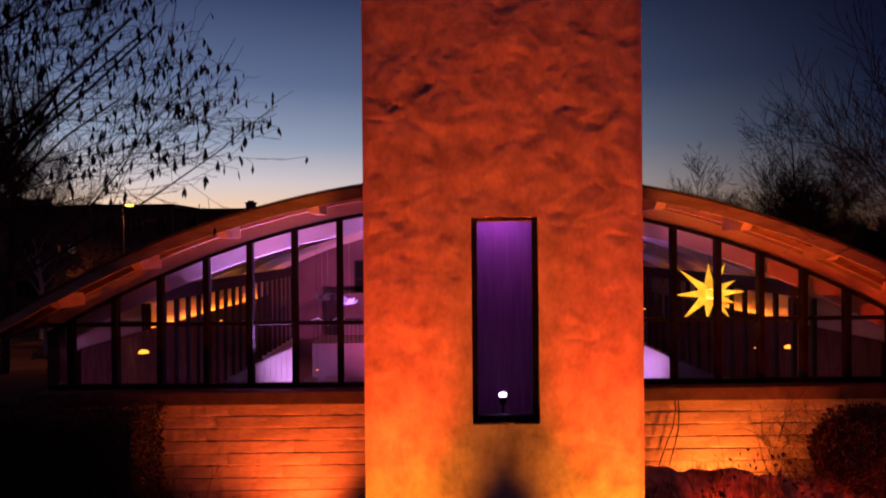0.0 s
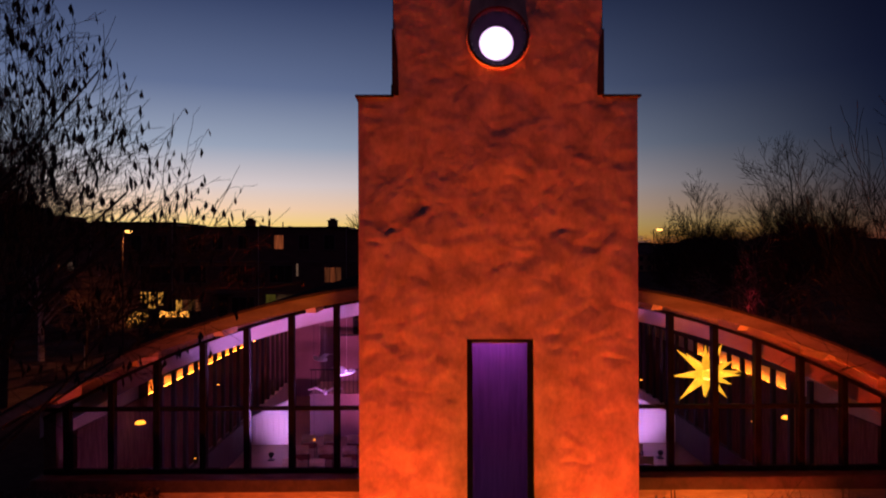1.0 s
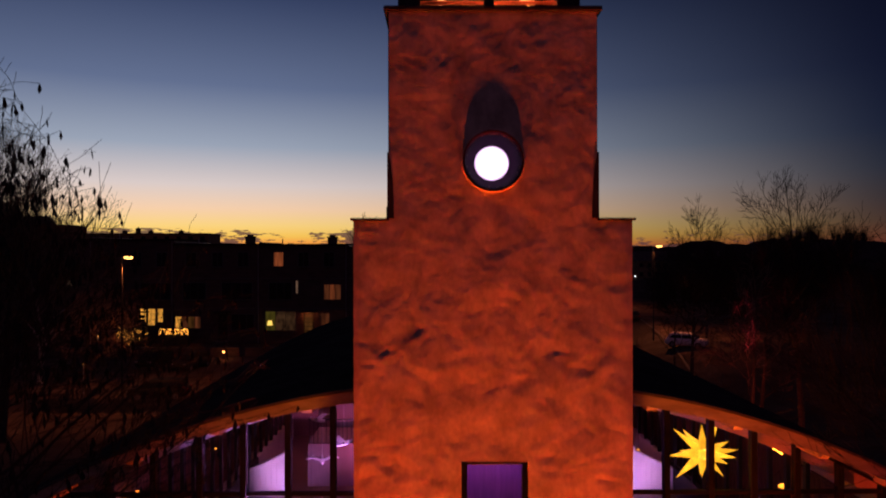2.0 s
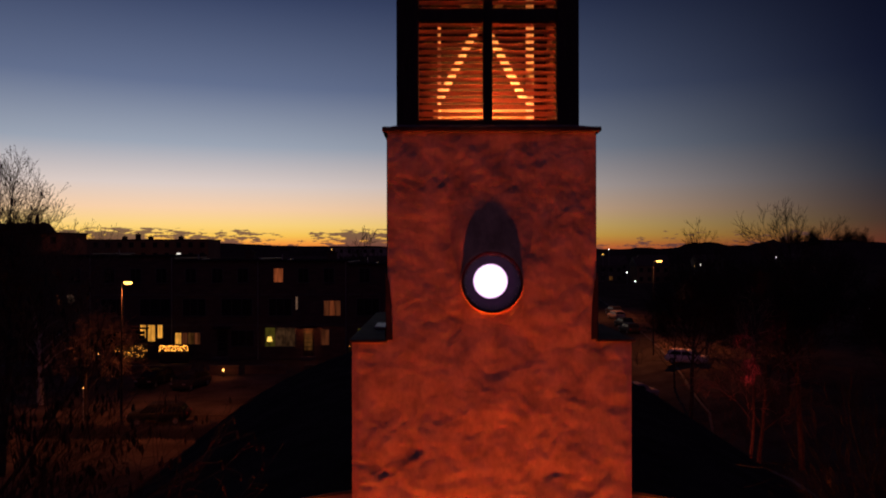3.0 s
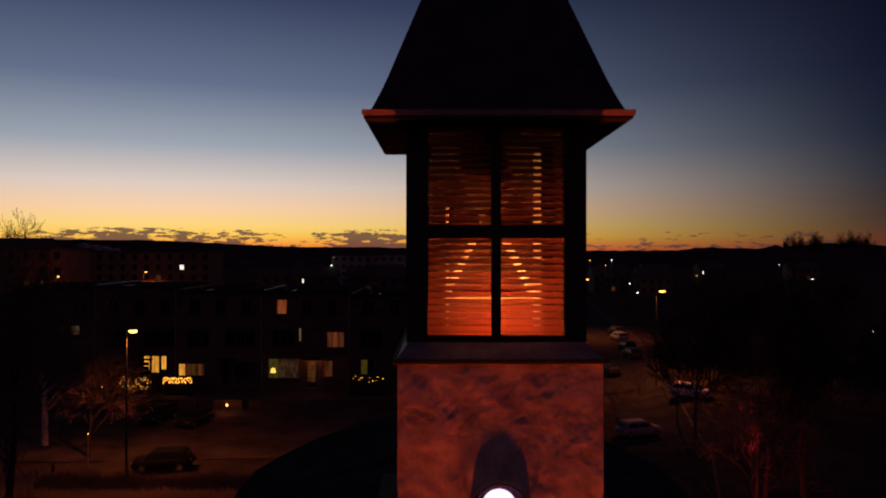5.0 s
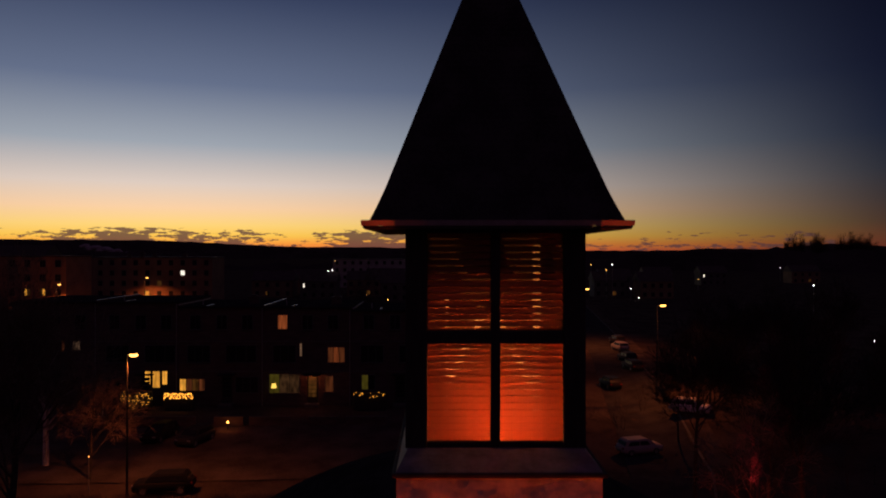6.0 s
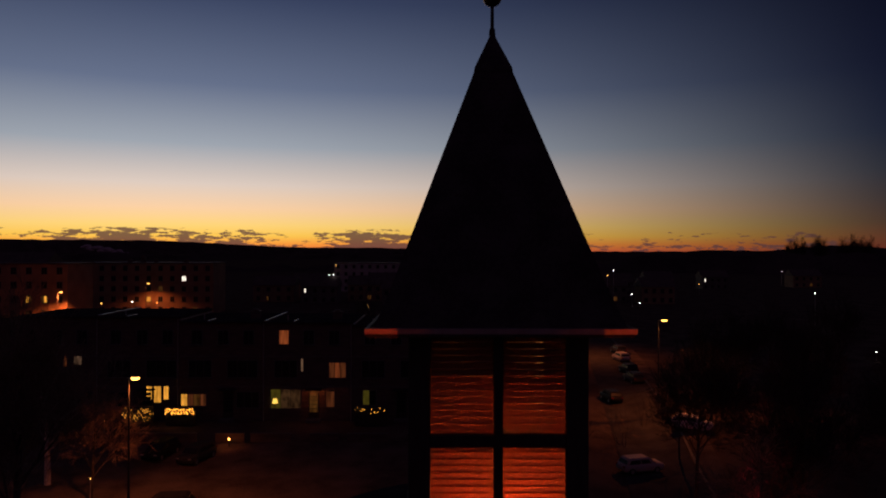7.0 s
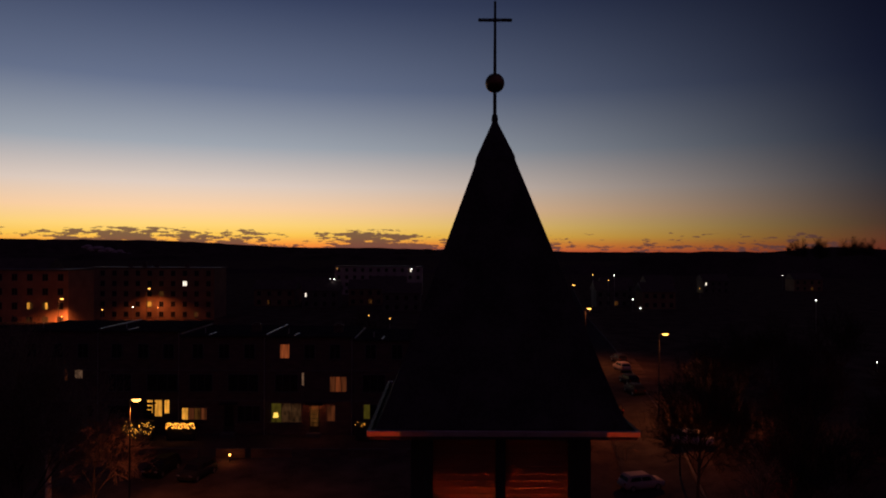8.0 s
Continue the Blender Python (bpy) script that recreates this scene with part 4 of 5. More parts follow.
def chair(at, turn):
    c = thing("chair", "wooden stacking chair with a red cloth seat", "chair", at, turn, "chairs in the hall")
    part("seat", Shape().box(-0.22, 0.22, -0.21, 0.21, 0.43, 0.48, 0.015), CHAIRRED, c)
    part("backrest", Shape().box(-0.21, 0.21, 0.19, 0.225, 0.62, 0.86, 0.012), SLAT, c)
    for x, y, h in ((-0.2, -0.19, 0.44), (0.2, -0.19, 0.44), (-0.2, 0.2, 0.86), (0.2, 0.2, 0.86)):
        part("leg", Shape().tube((x, y, 0), (x, y, h), 0.014, 0.014, 6), DARKWOOD, c)
    return c


first = chair((-4.9, 8.4, 1.0), 180)
for j in range(4):
    for i in range(8):
        if i == 0 and j == 0:
            continue
        copy_thing(first, pose((-4.9, -4.2, -3.5, -2.8, 2.8, 3.5, 4.2, 4.9)[i] + rnd.uniform(-0.04, 0.04), 8.4 + 1.25 * j + rnd.uniform(-0.05, 0.05), 1.0, 0, 0, 180 + rnd.uniform(-5, 5)))


def paper_star(at, r):
    """A many-pointed paper star: long pyramids on a faceted core."""
    st = thing("paper_star", "large glowing yellow paper star with long points", "star lantern", at)
    core = Shape()
    dirs = [Vector((math.cos(radians(a)) * math.cos(radians(e)), math.sin(radians(e)), math.sin(radians(a)) * math.cos(radians(e)))) for a, e in
            ((2, 4), (33, -18), (58, 10), (97, -6), (141, 8), (181, -6), (226, 6), (262, -14), (276, 22), (312, 4), (338, -20), (40, 60), (200, 55), (120, 62), (300, 60), (160, -62), (20, -60))]
    tilt = Euler((radians(4), 0, radians(4))).to_matrix()
    rc = r * 0.19
    core.lathe([(rc * math.cos(a), rc * math.sin(a)) for a in [radians(-90 + 22.5 * i) for i in range(9)]], (0, 0, 0), n=14)
    part("core", core, STARCORE, st, smooth=True)
    for i, d in enumerate(dirs):
        d = (tilt @ d).normalized()
        u = d.orthogonal().normalized()
        w = d.cross(u)
        b, tip = r * 0.15, r * (1.0, 0.72, 0.92, 0.80, 1.0, 1.0, 0.98, 0.62, 0.74, 0.92, 0.66)[i % 11]
        ray = Shape().add([tuple(d * rc * 0.80 + u * b * a + w * b * c) for a, c in ((1, 0), (0, 1), (-1, 0), (0, -1))] + [tuple(d * tip)], [(0, 1, 4), (1, 2, 4), (2, 3, 4), (3, 0, 4), (3, 2, 1, 0)])
        part("point", ray, STARGLOW, st)
    part("cord", Shape().tube((0, 0, rc), (0, 0, crown(at[0]) - 0.13 - at[2]), 0.006, 0.006, 5), METAL, st)
    return st


paper_star((5.14, 5.72, 4.78), 0.86)
point("star_glow", (5.10, 5.35, 4.5), 3, (1.0, 0.5, 0.04), 0.2)


def pendant(at, r=0.13):
    p = thing("pendant_lamp", "small amber glow built as a pendant lamp on a cord", "pendant lamp", at, group="pendant lamps")
    part("shade", Shape().lathe([(0.15 * r, 0.45 * r), (r * 0.6, 0.36 * r), (r, 0.0), (r * 0.9, -0.22 * r), (0.0, -0.28 * r)], (0, 0, 0), n=16), PENDANT, p)
    part("cord", Shape().tube((0, 0, 0.7 * r), (0, 0, crown(at[0]) - 0.13 - at[2]), 0.004, 0.004, 5), METAL, p)
    return p


# the tiny ones stand in for glints, placed to fit the camera's view
for at, r in (((-8.2, 7.4, 3.35), 0.13), ((8.15, 8.2, 3.2), 0.13), ((-6.9, 9.4, 3.9), 0.035), ((3.2, 11.5, 4.3), 0.08), ((2.75, 12.5, 3.1), 0.08), ((-3.1, 12.0, 3.0), 0.07), ((-7.0, 7.8, 2.35), 0.03), ((-4.0, 7.8, 2.8), 0.035), ((4.3, 7.9, 4.25), 0.035), ((6.9, 7.4, 3.3), 0.03)):
    pendant(at, r)


def paper_bird(at, turn):
    b = thing("paper_bird", "white folded paper bird hung on a thread", "paper bird", at, turn, "paper birds")
    part("body", Shape().loft([[(x, s_ * w, z + q) for s_, q in ((-1, 0), (0, 0.04), (1, 0), (0, -0.05))] for x, w, z in ((-0.28, 0.01, 0.03), (-0.08, 0.05, 0.0), (0.12, 0.05, 0.01), (0.25, 0.01, 0.05))]), PAPER, b)
    for sy in (-1, 1):
        part("wing", Shape().loft([[(0.10, sy * 0.03, 0.02), (-0.10, sy * 0.03, 0.02), (-0.10, sy * 0.03, 0.03), (0.10, sy * 0.03, 0.03)],
                                   [(0.02, sy * 0.24, 0.15), (-0.16, sy * 0.24, 0.13), (-0.16, sy * 0.24, 0.135), (0.02, sy * 0.24, 0.155)],
                                   [(-0.14, sy * 0.42, 0.12), (-0.20, sy * 0.42, 0.11), (-0.20, sy * 0.42, 0.113), (-0.14, sy * 0.42, 0.123)]]), PAPER, b)
    part("thread", Shape().tube((0, 0, 0.05), (0, 0, crown(at[0]) - 0.13 - at[2]), 0.003, 0.003, 4), PAPER, b)
    return b


paper_bird((-3.75, 8.0, 3.95), 100)
paper_bird((-3.15, 7.6, 4.5), 40)
paper_bird((-4.3, 10.5, 4.4), 150)

table = thing("display_table", "pale table with red potted plants", "table", (5.9, 7.6, 1.0))
part("tabletop", Shape().box(-0.7, 0.7, -0.35, 0.35, 0.72, 0.76, 0.01), WHITEWALL, table)
for x in (-0.62, 0.62):
    for y in (-0.28, 0.28):
        part("leg", Shape().box(x - 0.03, x + 0.03, y - 0.03, y + 0.03, 0, 0.72, 0.006), WHITEWALL, table)
for dx in (-0.4, 0.1, 0.45):
    pot = thing("potted_plant", "red-leaved potted plant on the table", "potted plant", (5.9 + dx, 7.6, 1.76), group="potted plants")
    part("pot", Shape().lathe([(0.0, 0), (0.07, 0), (0.10, 0.16), (0.085, 0.16), (0.0, 0.14)], (0, 0, 0), n=14), WHITEWALL, pot)
    lf = Shape()
    for k in range(34):
        a, e, q = rnd.uniform(0, 6.28), rnd.uniform(-0.1, 1.3), rnd.uniform(0.10, 0.22)
        d = Vector((math.cos(a) * math.cos(e), math.sin(a) * math.cos(e), math.sin(e)))
        u = d.orthogonal().normalized() * 0.045
        c = Vector((0, 0, 0.18))
        lf.add([tuple(c + d * q * 0.3), tuple(c + d * q * 0.7 + u), tuple(c + d * q * 1.3), tuple(c + d * q * 0.7 - u)], [(0, 1, 2, 3)])
    part("leaves", lf, CHAIRRED, pot)

# floodlights on the ground, housings for added beams too, and wires down the wall
for eye, target in [f[:2] for f in FLOODS] + [((10.6, 21.5, 0.2), (14.6, 26.0, 3.4)), ((31.0, 42.0, 0.2), (39.0, 58.0, 3.0))]:
    d = (Vector(target) - Vector(eye)).normalized()
    gz = ground_z(eye[0], eye[1])
    fl = thing("floodlight", "black floodlight housing at a beam's foot, added beams included", "floodlight", (eye[0], eye[1], gz), group="floodlights")
    c = Vector((0, 0, eye[2] - gz))
    part("housing", Shape().tube(c - d * 0.16, c - d * 0.07, 0.09, 0.13, 16), METAL, fl)
    part("yoke", Shape().tube((0, 0, 0.0), tuple(c - d * 0.12), 0.03, 0.02, 8), METAL, fl)
    part("base_plate", Shape().box(-0.10, 0.10, -0.10, 0.10, -0.02, 0.03, 0.008), METAL, fl)
    # unseen plate added behind the tower floods, keeping their light off the near tree
    if eye[1] < -1.0:
        part("light_block", Shape().box(-0.60, 0.60, -0.16, -0.14, c.z - 0.15, c.z + 1.75, 0.004), METAL, fl, "unseen black plate added to keep light off the tree")
# unseen housings added near the hall's violet spots
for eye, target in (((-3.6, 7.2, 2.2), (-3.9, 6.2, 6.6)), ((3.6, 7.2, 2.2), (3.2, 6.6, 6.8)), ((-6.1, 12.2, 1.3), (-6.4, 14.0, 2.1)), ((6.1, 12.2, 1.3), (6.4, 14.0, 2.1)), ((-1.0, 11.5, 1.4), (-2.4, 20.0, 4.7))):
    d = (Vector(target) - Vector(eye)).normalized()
    sl = thing("stage_light", "black housing added near a violet spot in the hall", "stage light", (eye[0], eye[1], 1.0), group="stage lights")
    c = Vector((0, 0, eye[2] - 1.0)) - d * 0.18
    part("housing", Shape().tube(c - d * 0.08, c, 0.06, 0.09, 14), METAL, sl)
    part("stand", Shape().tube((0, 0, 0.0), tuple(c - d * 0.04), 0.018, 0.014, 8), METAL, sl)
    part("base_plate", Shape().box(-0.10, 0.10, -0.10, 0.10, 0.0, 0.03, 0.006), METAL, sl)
for k, dx in enumerate((0.0, 0.06)):
    pts = [(3.80 + dx, 4.14, 3.0), (3.80 + dx * 1.2, 4.06, 2.55), (3.74 + dx * 2, 4.06, 2.2), (3.60 + dx * 3, 4.06, 1.85), (3.46 + dx * 3.5, 4.07, 1.45)]
    s = Shape()
    for a, b in zip(pts, pts[1:]):
        s.tube(a, b, 0.011, 0.011, 6)
    solo("cable", s, METAL, "thin black cable hanging down the amber wall", "cable", "cables")


# ---- trees and shrubs ----
class Grower:
    """Grows bare branches as tapered tubes; heavy wood and fine twigs are kept apart."""

    def __init__(self, seed, pull=(0, 0, 0)):
        self.r = random.Random(seed)
        self.pull, self.clear, self.floor, self.spur, self.reach = Vector(pull), 0.34, -1.0, 1.0, None
        self.wood, self.twigs, self.tips = Shape(), Shape(), []

    def limb(self, p, d, length, radius, level, levels, kids, bend, up, thin):
        r = self.r
        tip = p + d * length
        if level > 1 and p.z < self.floor or level and self.reach and (tip.x > self.reach(tip.z) or tip.y < -1.9):
            return
        steps = 5 if level < 2 else 4 if level < levels else 3
        sides = 7 if level == 0 else 5 if level == 1 else 3
        shape = self.wood if level < 2 else self.twigs
        path = [(p.copy(), d.copy(), radius)]
        for k in range(steps):
            d = (d + Vector((r.gauss(0, bend), r.gauss(0, bend), r.gauss(0, bend) + up)) * (0.4 if level == 0 else 1.0) + self.pull * (0.3 if level == 0 else 1.0)).normalized()
            p = p + d * (length / steps)
            q = radius * (1 - (k + 1) / steps * (0.55 if level < levels else 0.8))
            path.append((p.copy(), d.copy(), max(q, thin)))
        u = path[0][1].orthogonal().normalized()
        rings = []
        for pp, dd, rr in path:
            u = (u - dd * u.dot(dd)).normalized()
            w = dd.cross(u)
            rings.append([tuple(pp + (u * math.cos(6.2832 * i / sides) + w * math.sin(6.2832 * i / sides)) * rr) for i in range(sides)])
        shape.loft(rings, caps=False)
        if level >= levels:
            self.tips.append((p, d))
            return
        count = kids[level]
        for i in range(count):
            low = 0.30 if level else self.clear
            f = low + (1 - low) * (i + r.random()) / count
            k = min(steps - 1, int(f * steps))
            a, da, ra = path[k]
            b, db, rb = path[k + 1]
            g = f * steps - k
            at = a.lerp(b, min(1, g))
            u2 = db.orthogonal().normalized()
            u2 = Matrix.Rotation(r.uniform(0, 6.2832), 3, db) @ u2
            spreading = r.uniform(0.45, 0.95)
            nd = (db * math.cos(spreading) + u2 * math.sin(spreading)).normalized()
            nl = length * r.uniform(0.42, 0.68) * (self.spur if level == levels - 1 else 1.0) * (1.12 - 0.45 * f if level == 0 else 1)
            self.limb(at, nd, nl, max(rb * r.uniform(0.45, 0.62), thin), level + 1, levels, kids, bend * 1.12, up, thin)
        self.limb(p, d, length * 0.5, max(path[-1][2], thin), level + 1, levels, kids, bend, up, thin)


def tree(at, height, seed, levels=4, kids=(8, 6, 5, 4), radius=None, bend=0.10, up=0.05, thin=0.008, label="bare winter tree", bark=None, keys=0, lean=(0, 0), name="tree", group="bare trees", trunk=0.62, pull=(0, 0, 0), clear=0.34, floor=-1.0, twig=None, spur=1.0, reach=None):
    t = thing(name, label, "tree", (at[0], at[1], ground_z(at[0], at[1]) - 0.15), group=group)
    g = Grower(seed, pull)
    g.clear, g.floor, g.spur, g.reach = clear, floor, spur, reach
    g.limb(Vector((0, 0, 0)), Vector((lean[0], lean[1], 1)).normalized(), height * trunk, radius or height * 0.018, 0, levels, kids, bend, up, thin)
    part("trunk", g.wood, bark or BARK, t)
    part("crown", g.twigs, twig or TWIG, t)
    if keys:
        s, r = Shape(), random.Random(seed + 1)
        for p, d in g.tips:
            for k in range(r.choice((0, 1, 1, 2)) if keys == 1 else r.choice((0, 0, 0, 1, 2, 3))):
                c = p + Vector((r.uniform(-0.006, 0.006), r.uniform(-0.006, 0.006), 0.004))
                l, w = (r.uniform(0.05, 0.11), r.uniform(0.008, 0.018)) if keys == 1 else (r.uniform(0.08, 0.17), r.uniform(0.012, 0.026))
                a = r.uniform(0, 6.28)
                u = Vector((math.cos(a), math.sin(a), 0)) * w
                e = c + Vector((r.uniform(-0.03, 0.03), r.uniform(-0.03, 0.03), -l))
                m = c.lerp(e, 0.6)
                s.add([tuple(c), tuple(m + u), tuple(e), tuple(m - u), tuple(m + Vector((u.y, -u.x, 0)))], [(0, 1, 2), (0, 2, 3), (0, 1, 4), (4, 1, 2), (0, 4, 3), (4, 2, 3)])
        tagged(part("seed_keys", s, SEEDS if keys == 1 else TWIGUNLIT, t, "dry hanging seed keys"), kind="stuff")
    return t


tree((-7.4, -3.8), 10.8, 3, 4, (22, 9, 7, 4), 0.09, 0.10, 0.05, 0.0036, "bare tree with dry hanging seed keys beside the tower", BARK, 3, (0.04, 0.0), twig=TWIGUNLIT, pull=(0.03, 0, 0.0), clear=0.50, trunk=0.74, floor=6.1, spur=0.40,
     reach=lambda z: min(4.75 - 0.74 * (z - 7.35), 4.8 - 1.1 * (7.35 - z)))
# pale twigs stand in for lamplight on this tree
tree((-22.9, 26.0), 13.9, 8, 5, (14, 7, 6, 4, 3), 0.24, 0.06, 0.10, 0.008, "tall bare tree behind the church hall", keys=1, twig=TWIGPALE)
tree((-32.6, 47.0), 11.5, 15, 4, (8, 6, 5, 4), 0.27, 0.12, -0.02, 0.014, "bare pale-barked tree beside a street lamp", BIRCHBARK, twig=TWIGLIT)
tree((-27.4, 43.5), 8.5, 21, 4, (9, 6, 5, 4), 0.12, 0.14, -0.03, 0.012, "small bare weeping tree lit by a street lamp", BARK, twig=TWIGLIT)
tree((8.0, -0.6), 9.8, 5, 4, (15, 8, 6, 4), 0.11, 0.07, 0.09, 0.004, "bare tree in front of the hall's gable", TWIGUNLIT, twig=TWIGUNLIT, lean=(-0.02, 0), clear=0.5, floor=5.9)
tree((17.7, 41.8), 13.0, 31, 5, (12, 7, 5, 4, 3), 0.18, 0.065, 0.06, 0.010, "bare round-headed tree by the street", twig=TWIGUNLIT, clear=0.66)
tree((18.9, 28.2), 12.3, 34, 5, (11, 6, 5, 4, 3), 0.18, 0.06, 0.07, 0.007, "tall bare tree by the street", twig=TWIGUNLIT, clear=0.58)
tree((15.0, 25.6), 8.4, 41, 4, (5, 4, 4, 3), 0.10, 0.14, 0.0, 0.009, "bare garden tree lit red by a floodlight", twig=TWIGLIT)
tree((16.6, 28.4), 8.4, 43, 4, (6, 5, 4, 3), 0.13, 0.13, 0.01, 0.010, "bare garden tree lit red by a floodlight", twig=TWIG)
tree((21.6, 57.0), 7.0, 47, 2, (7, 5), 0.10, 0.12, 0.03, 0.02, "thin bare street tree in front of a car")
tree((-10.5, 82.0), 13.0, 51, 3, (10, 7, 5), 0.18, 0.10, 0.06, 0.03, "bare tree beyond the house row")
for i, (x, y, h) in enumerate(((30, 52, 13), (36, 60, 14), (28, 66, 12.5), (42, 50, 14), (34, 44, 12), (48, 64, 13), (34, 74, 12), (40, 78, 13), (52, 84, 14))):
    tree((x, y), h * 0.93, 60 + i, 4, (12, 8, 6, 4), 0.14, 0.07, 0.05, 0.010, "bare tree in the dark thicket by the street", group="thicket trees", trunk=0.55, twig=TWIGUNLIT)
for i in range(11):
    tree((360 + i * 8.2 + rnd.uniform(-2, 2), 725 + rnd.uniform(-10, 10)), 32 + rnd.uniform(-4, 2), 90 + i % 5, 3, (14, 8, 6), 0.4, 0.045, 0.13, 0.055, "bare tree in a clump on the skyline", group="skyline trees", trunk=0.6)


def shrub(at, size, seed, stems=14, label="bare twiggy shrub against the wall", leafy=0, name="shrub", group="shrubs", twig=None):
    t = thing(name, label, "shrub", (at[0], at[1], ground_z(at[0], at[1]) - 0.05), group=group)
    g = Grower(seed)
    for i in range(stems):
        a = g.r.uniform(0, 6.28)
        d = Vector((math.cos(a) * 0.45, math.sin(a) * 0.45, 1)).normalized()
        g.limb(Vector((math.cos(a) * size * 0.10, math.sin(a) * size * 0.10, 0)), d, size * g.r.uniform(0.5, 0.75), 0.014, 1, 3, (0, 5, 4), 0.14, 0.02, 0.004)
    part("stems", g.wood, BARK, t)
    part("twig_mass", g.twigs, twig or TWIG, t)
    if leafy:
        s, r = Shape(), random.Random(seed)
        for k in range(leafy):
            v = Vector((r.gauss(0, 1), r.gauss(0, 1), r.gauss(0, 1))).normalized()
            q = size * 0.5 * r.uniform(0.72, 1.04) * (1 + 0.16 * noise.noise(v * 2.2 + Vector((seed, 0, 0))))
            c = Vector((0, 0, size * 0.56)) + Vector((v.x * q, v.y * q, v.z * q))
            d = (v + Vector((r.uniform(-.8, .8), r.uniform(-.8, .8), r.uniform(-.8, .8)))).normalized()
            u = d.orthogonal().normalized() * size * 0.015
            l = size * 0.042
            s.add([tuple(c), tuple(c + d * l * 0.5 + u), tuple(c + d * l), tuple(c + d * l * 0.5 - u)], [(0, 1, 2, 3)])
        part("leaves", s, LEAF, t)
    return t


# shrub added in the beam so its twigs mottle the bargeboard's light
shrub((4.5, 1.6), 2.3, 233, 13, "bare twiggy shrub added to dapple a floodlight's beam", 260)
shrub((6.9, 2.75), 1.8, 201, 10, "dense dark evergreen bush before the hall wall", 9000, "evergreen_bush", "evergreen bushes").location.z = 1.0
hedge = thing("tall_hedge", "tall dark clipped hedge before the hall wall", "hedge", (-8.6, 3.3, -0.05))
part("hedge_core", Shape().box(-2.3, 2.15, -0.45, 0.5, 0, 2.82, 0.12), LEAF, hedge)
lf, r_ = Shape(), random.Random(5)
for k in range(15000):
    face = r_.random()
    c = Vector((r_.uniform(-2.4, 2.28), r_.uniform(-0.6, 0.6), r_.uniform(0.0, 2.98)))
    if face < 0.5:
        c.y = -0.5 + r_.gauss(0, 0.06)
    elif face < 0.75:
        c.x = 2.2 + r_.gauss(0, 0.05)
    else:
        c.z = 2.88 + r_.gauss(0, 0.06)
    d = Vector((r_.uniform(-1, 1), r_.uniform(-1, 0.4), r_.uniform(-0.6, 1))).normalized()
    q = d.orthogonal().normalized() * 0.016
    l = r_.uniform(0.04, 0.08)
    lf.add([tuple(c), tuple(c + d * l * 0.5 + q), tuple(c + d * l), tuple(c + d * l * 0.5 - q)], [(0, 1, 2, 3)])
part("leaf_mass", lf, LEAF, hedge)


def bank_z(x, y):
    """Height of the planted bank before the hall wall."""
    crest = 2.02 - 0.075 * (x - 2.2) + 0.10 * noise.noise(Vector((x * 1.3, 4.0, 0)))
    rise = min(1.0, max(0.0, (y - 0.6) / 1.95)) * (1 - bump01(2.62, 3.0, y)) * bump01(2.0, 2.5, x) * (1 - bump01(8.9, 9.8, x))
    return -0.08 + crest * rise + 0.09 * rise * noise.fractal(Vector((x * 2.1, y * 2.1, 1.0)), 0.9, 2.1, 5)


bank = thing("planted_bank", "low planted bank of dry heather lit red and amber", "planting", (0, 0, 0))
part("soil", sheet([2.0 + 0.06 * i for i in range(131)], [0.6 + 0.06 * i for i in range(41)], bank_z), HEATHER, bank, smooth=True)
st, r_ = Shape(), random.Random(19)
for k in range(2600):
    x, y = r_.uniform(2.3, 9.4), r_.uniform(1.3, 2.7)
    if noise.noise(Vector((x * 1.7, y * 1.7, 9))) < r_.uniform(-0.25, 0.35):
        continue
    p = Vector((x, y, bank_z(x, y) - 0.01))
    d = Vector((r_.gauss(0, 0.35), r_.gauss(0, 0.35), 1)).normalized() * r_.choice((0.06, 0.10, 0.14, 0.22, 0.34))
    st.tube(p, p + d, 0.006, 0.003, 3, False)
tagged(part("dry_growth", st, TWIG, bank, "dry dark stalks"), kind="stuff")
for i, (x, y, h) in enumerate(((-5.9, 3.3, 1.5), (7.8, 2.6, 2.6), (6.3, 3.7, 2.9), (6.9, 3.8, 3.2))):
    shrub((x, y), h, 210 + i, 6)
for i in range(22):
    shrub((13 + (i % 11) * 4.2 + rnd.uniform(-1.5, 1.5), (34 if i < 11 else 60) + rnd.uniform(-3, 8)), rnd.uniform(2.2, 4.2), 230 + i % 5, 9, "dark twiggy thicket shrub by the street", group="thicket shrubs")


# ---- houses ----
def window(parent, x, z, w, h, y=0.0, lit=None, bars=1):
    """A window set in a wall that faces -y: surround, panes and sill."""
    o = part("window", Shape().box(x - w / 2 - 0.07, x + w / 2 + 0.07, y - 0.04, y + 0.02, z - h / 2 - 0.07, z + h / 2 + 0.07, 0.01), FRAMEWHITE, parent)
    n = bars + 1
    for i in range(n):
        a = x - w / 2 + w * i / n + 0.03
        b = x - w / 2 + w * (i + 1) / n - 0.03
        part("pane", Shape().box(a, b, y - 0.062, y - 0.041, z - h / 2, z + h / 2), (lit[i % len(lit)] if lit else None) or DARKPANE, o)
    part("sill", Shape().box(x - w / 2 - 0.12, x + w / 2 + 0.12, y - 0.14, y + 0.02, z - h / 2 - 0.13, z - h / 2 - 0.075, 0.008), FRAMEWHITE, o)
    return o


ROWY, HZ, TOP = 65.4, -0.45, 10.9
PARTY = [-46.4, -37.3, -28.7, -19.6, -10.3, -1.2]  # party walls of the row
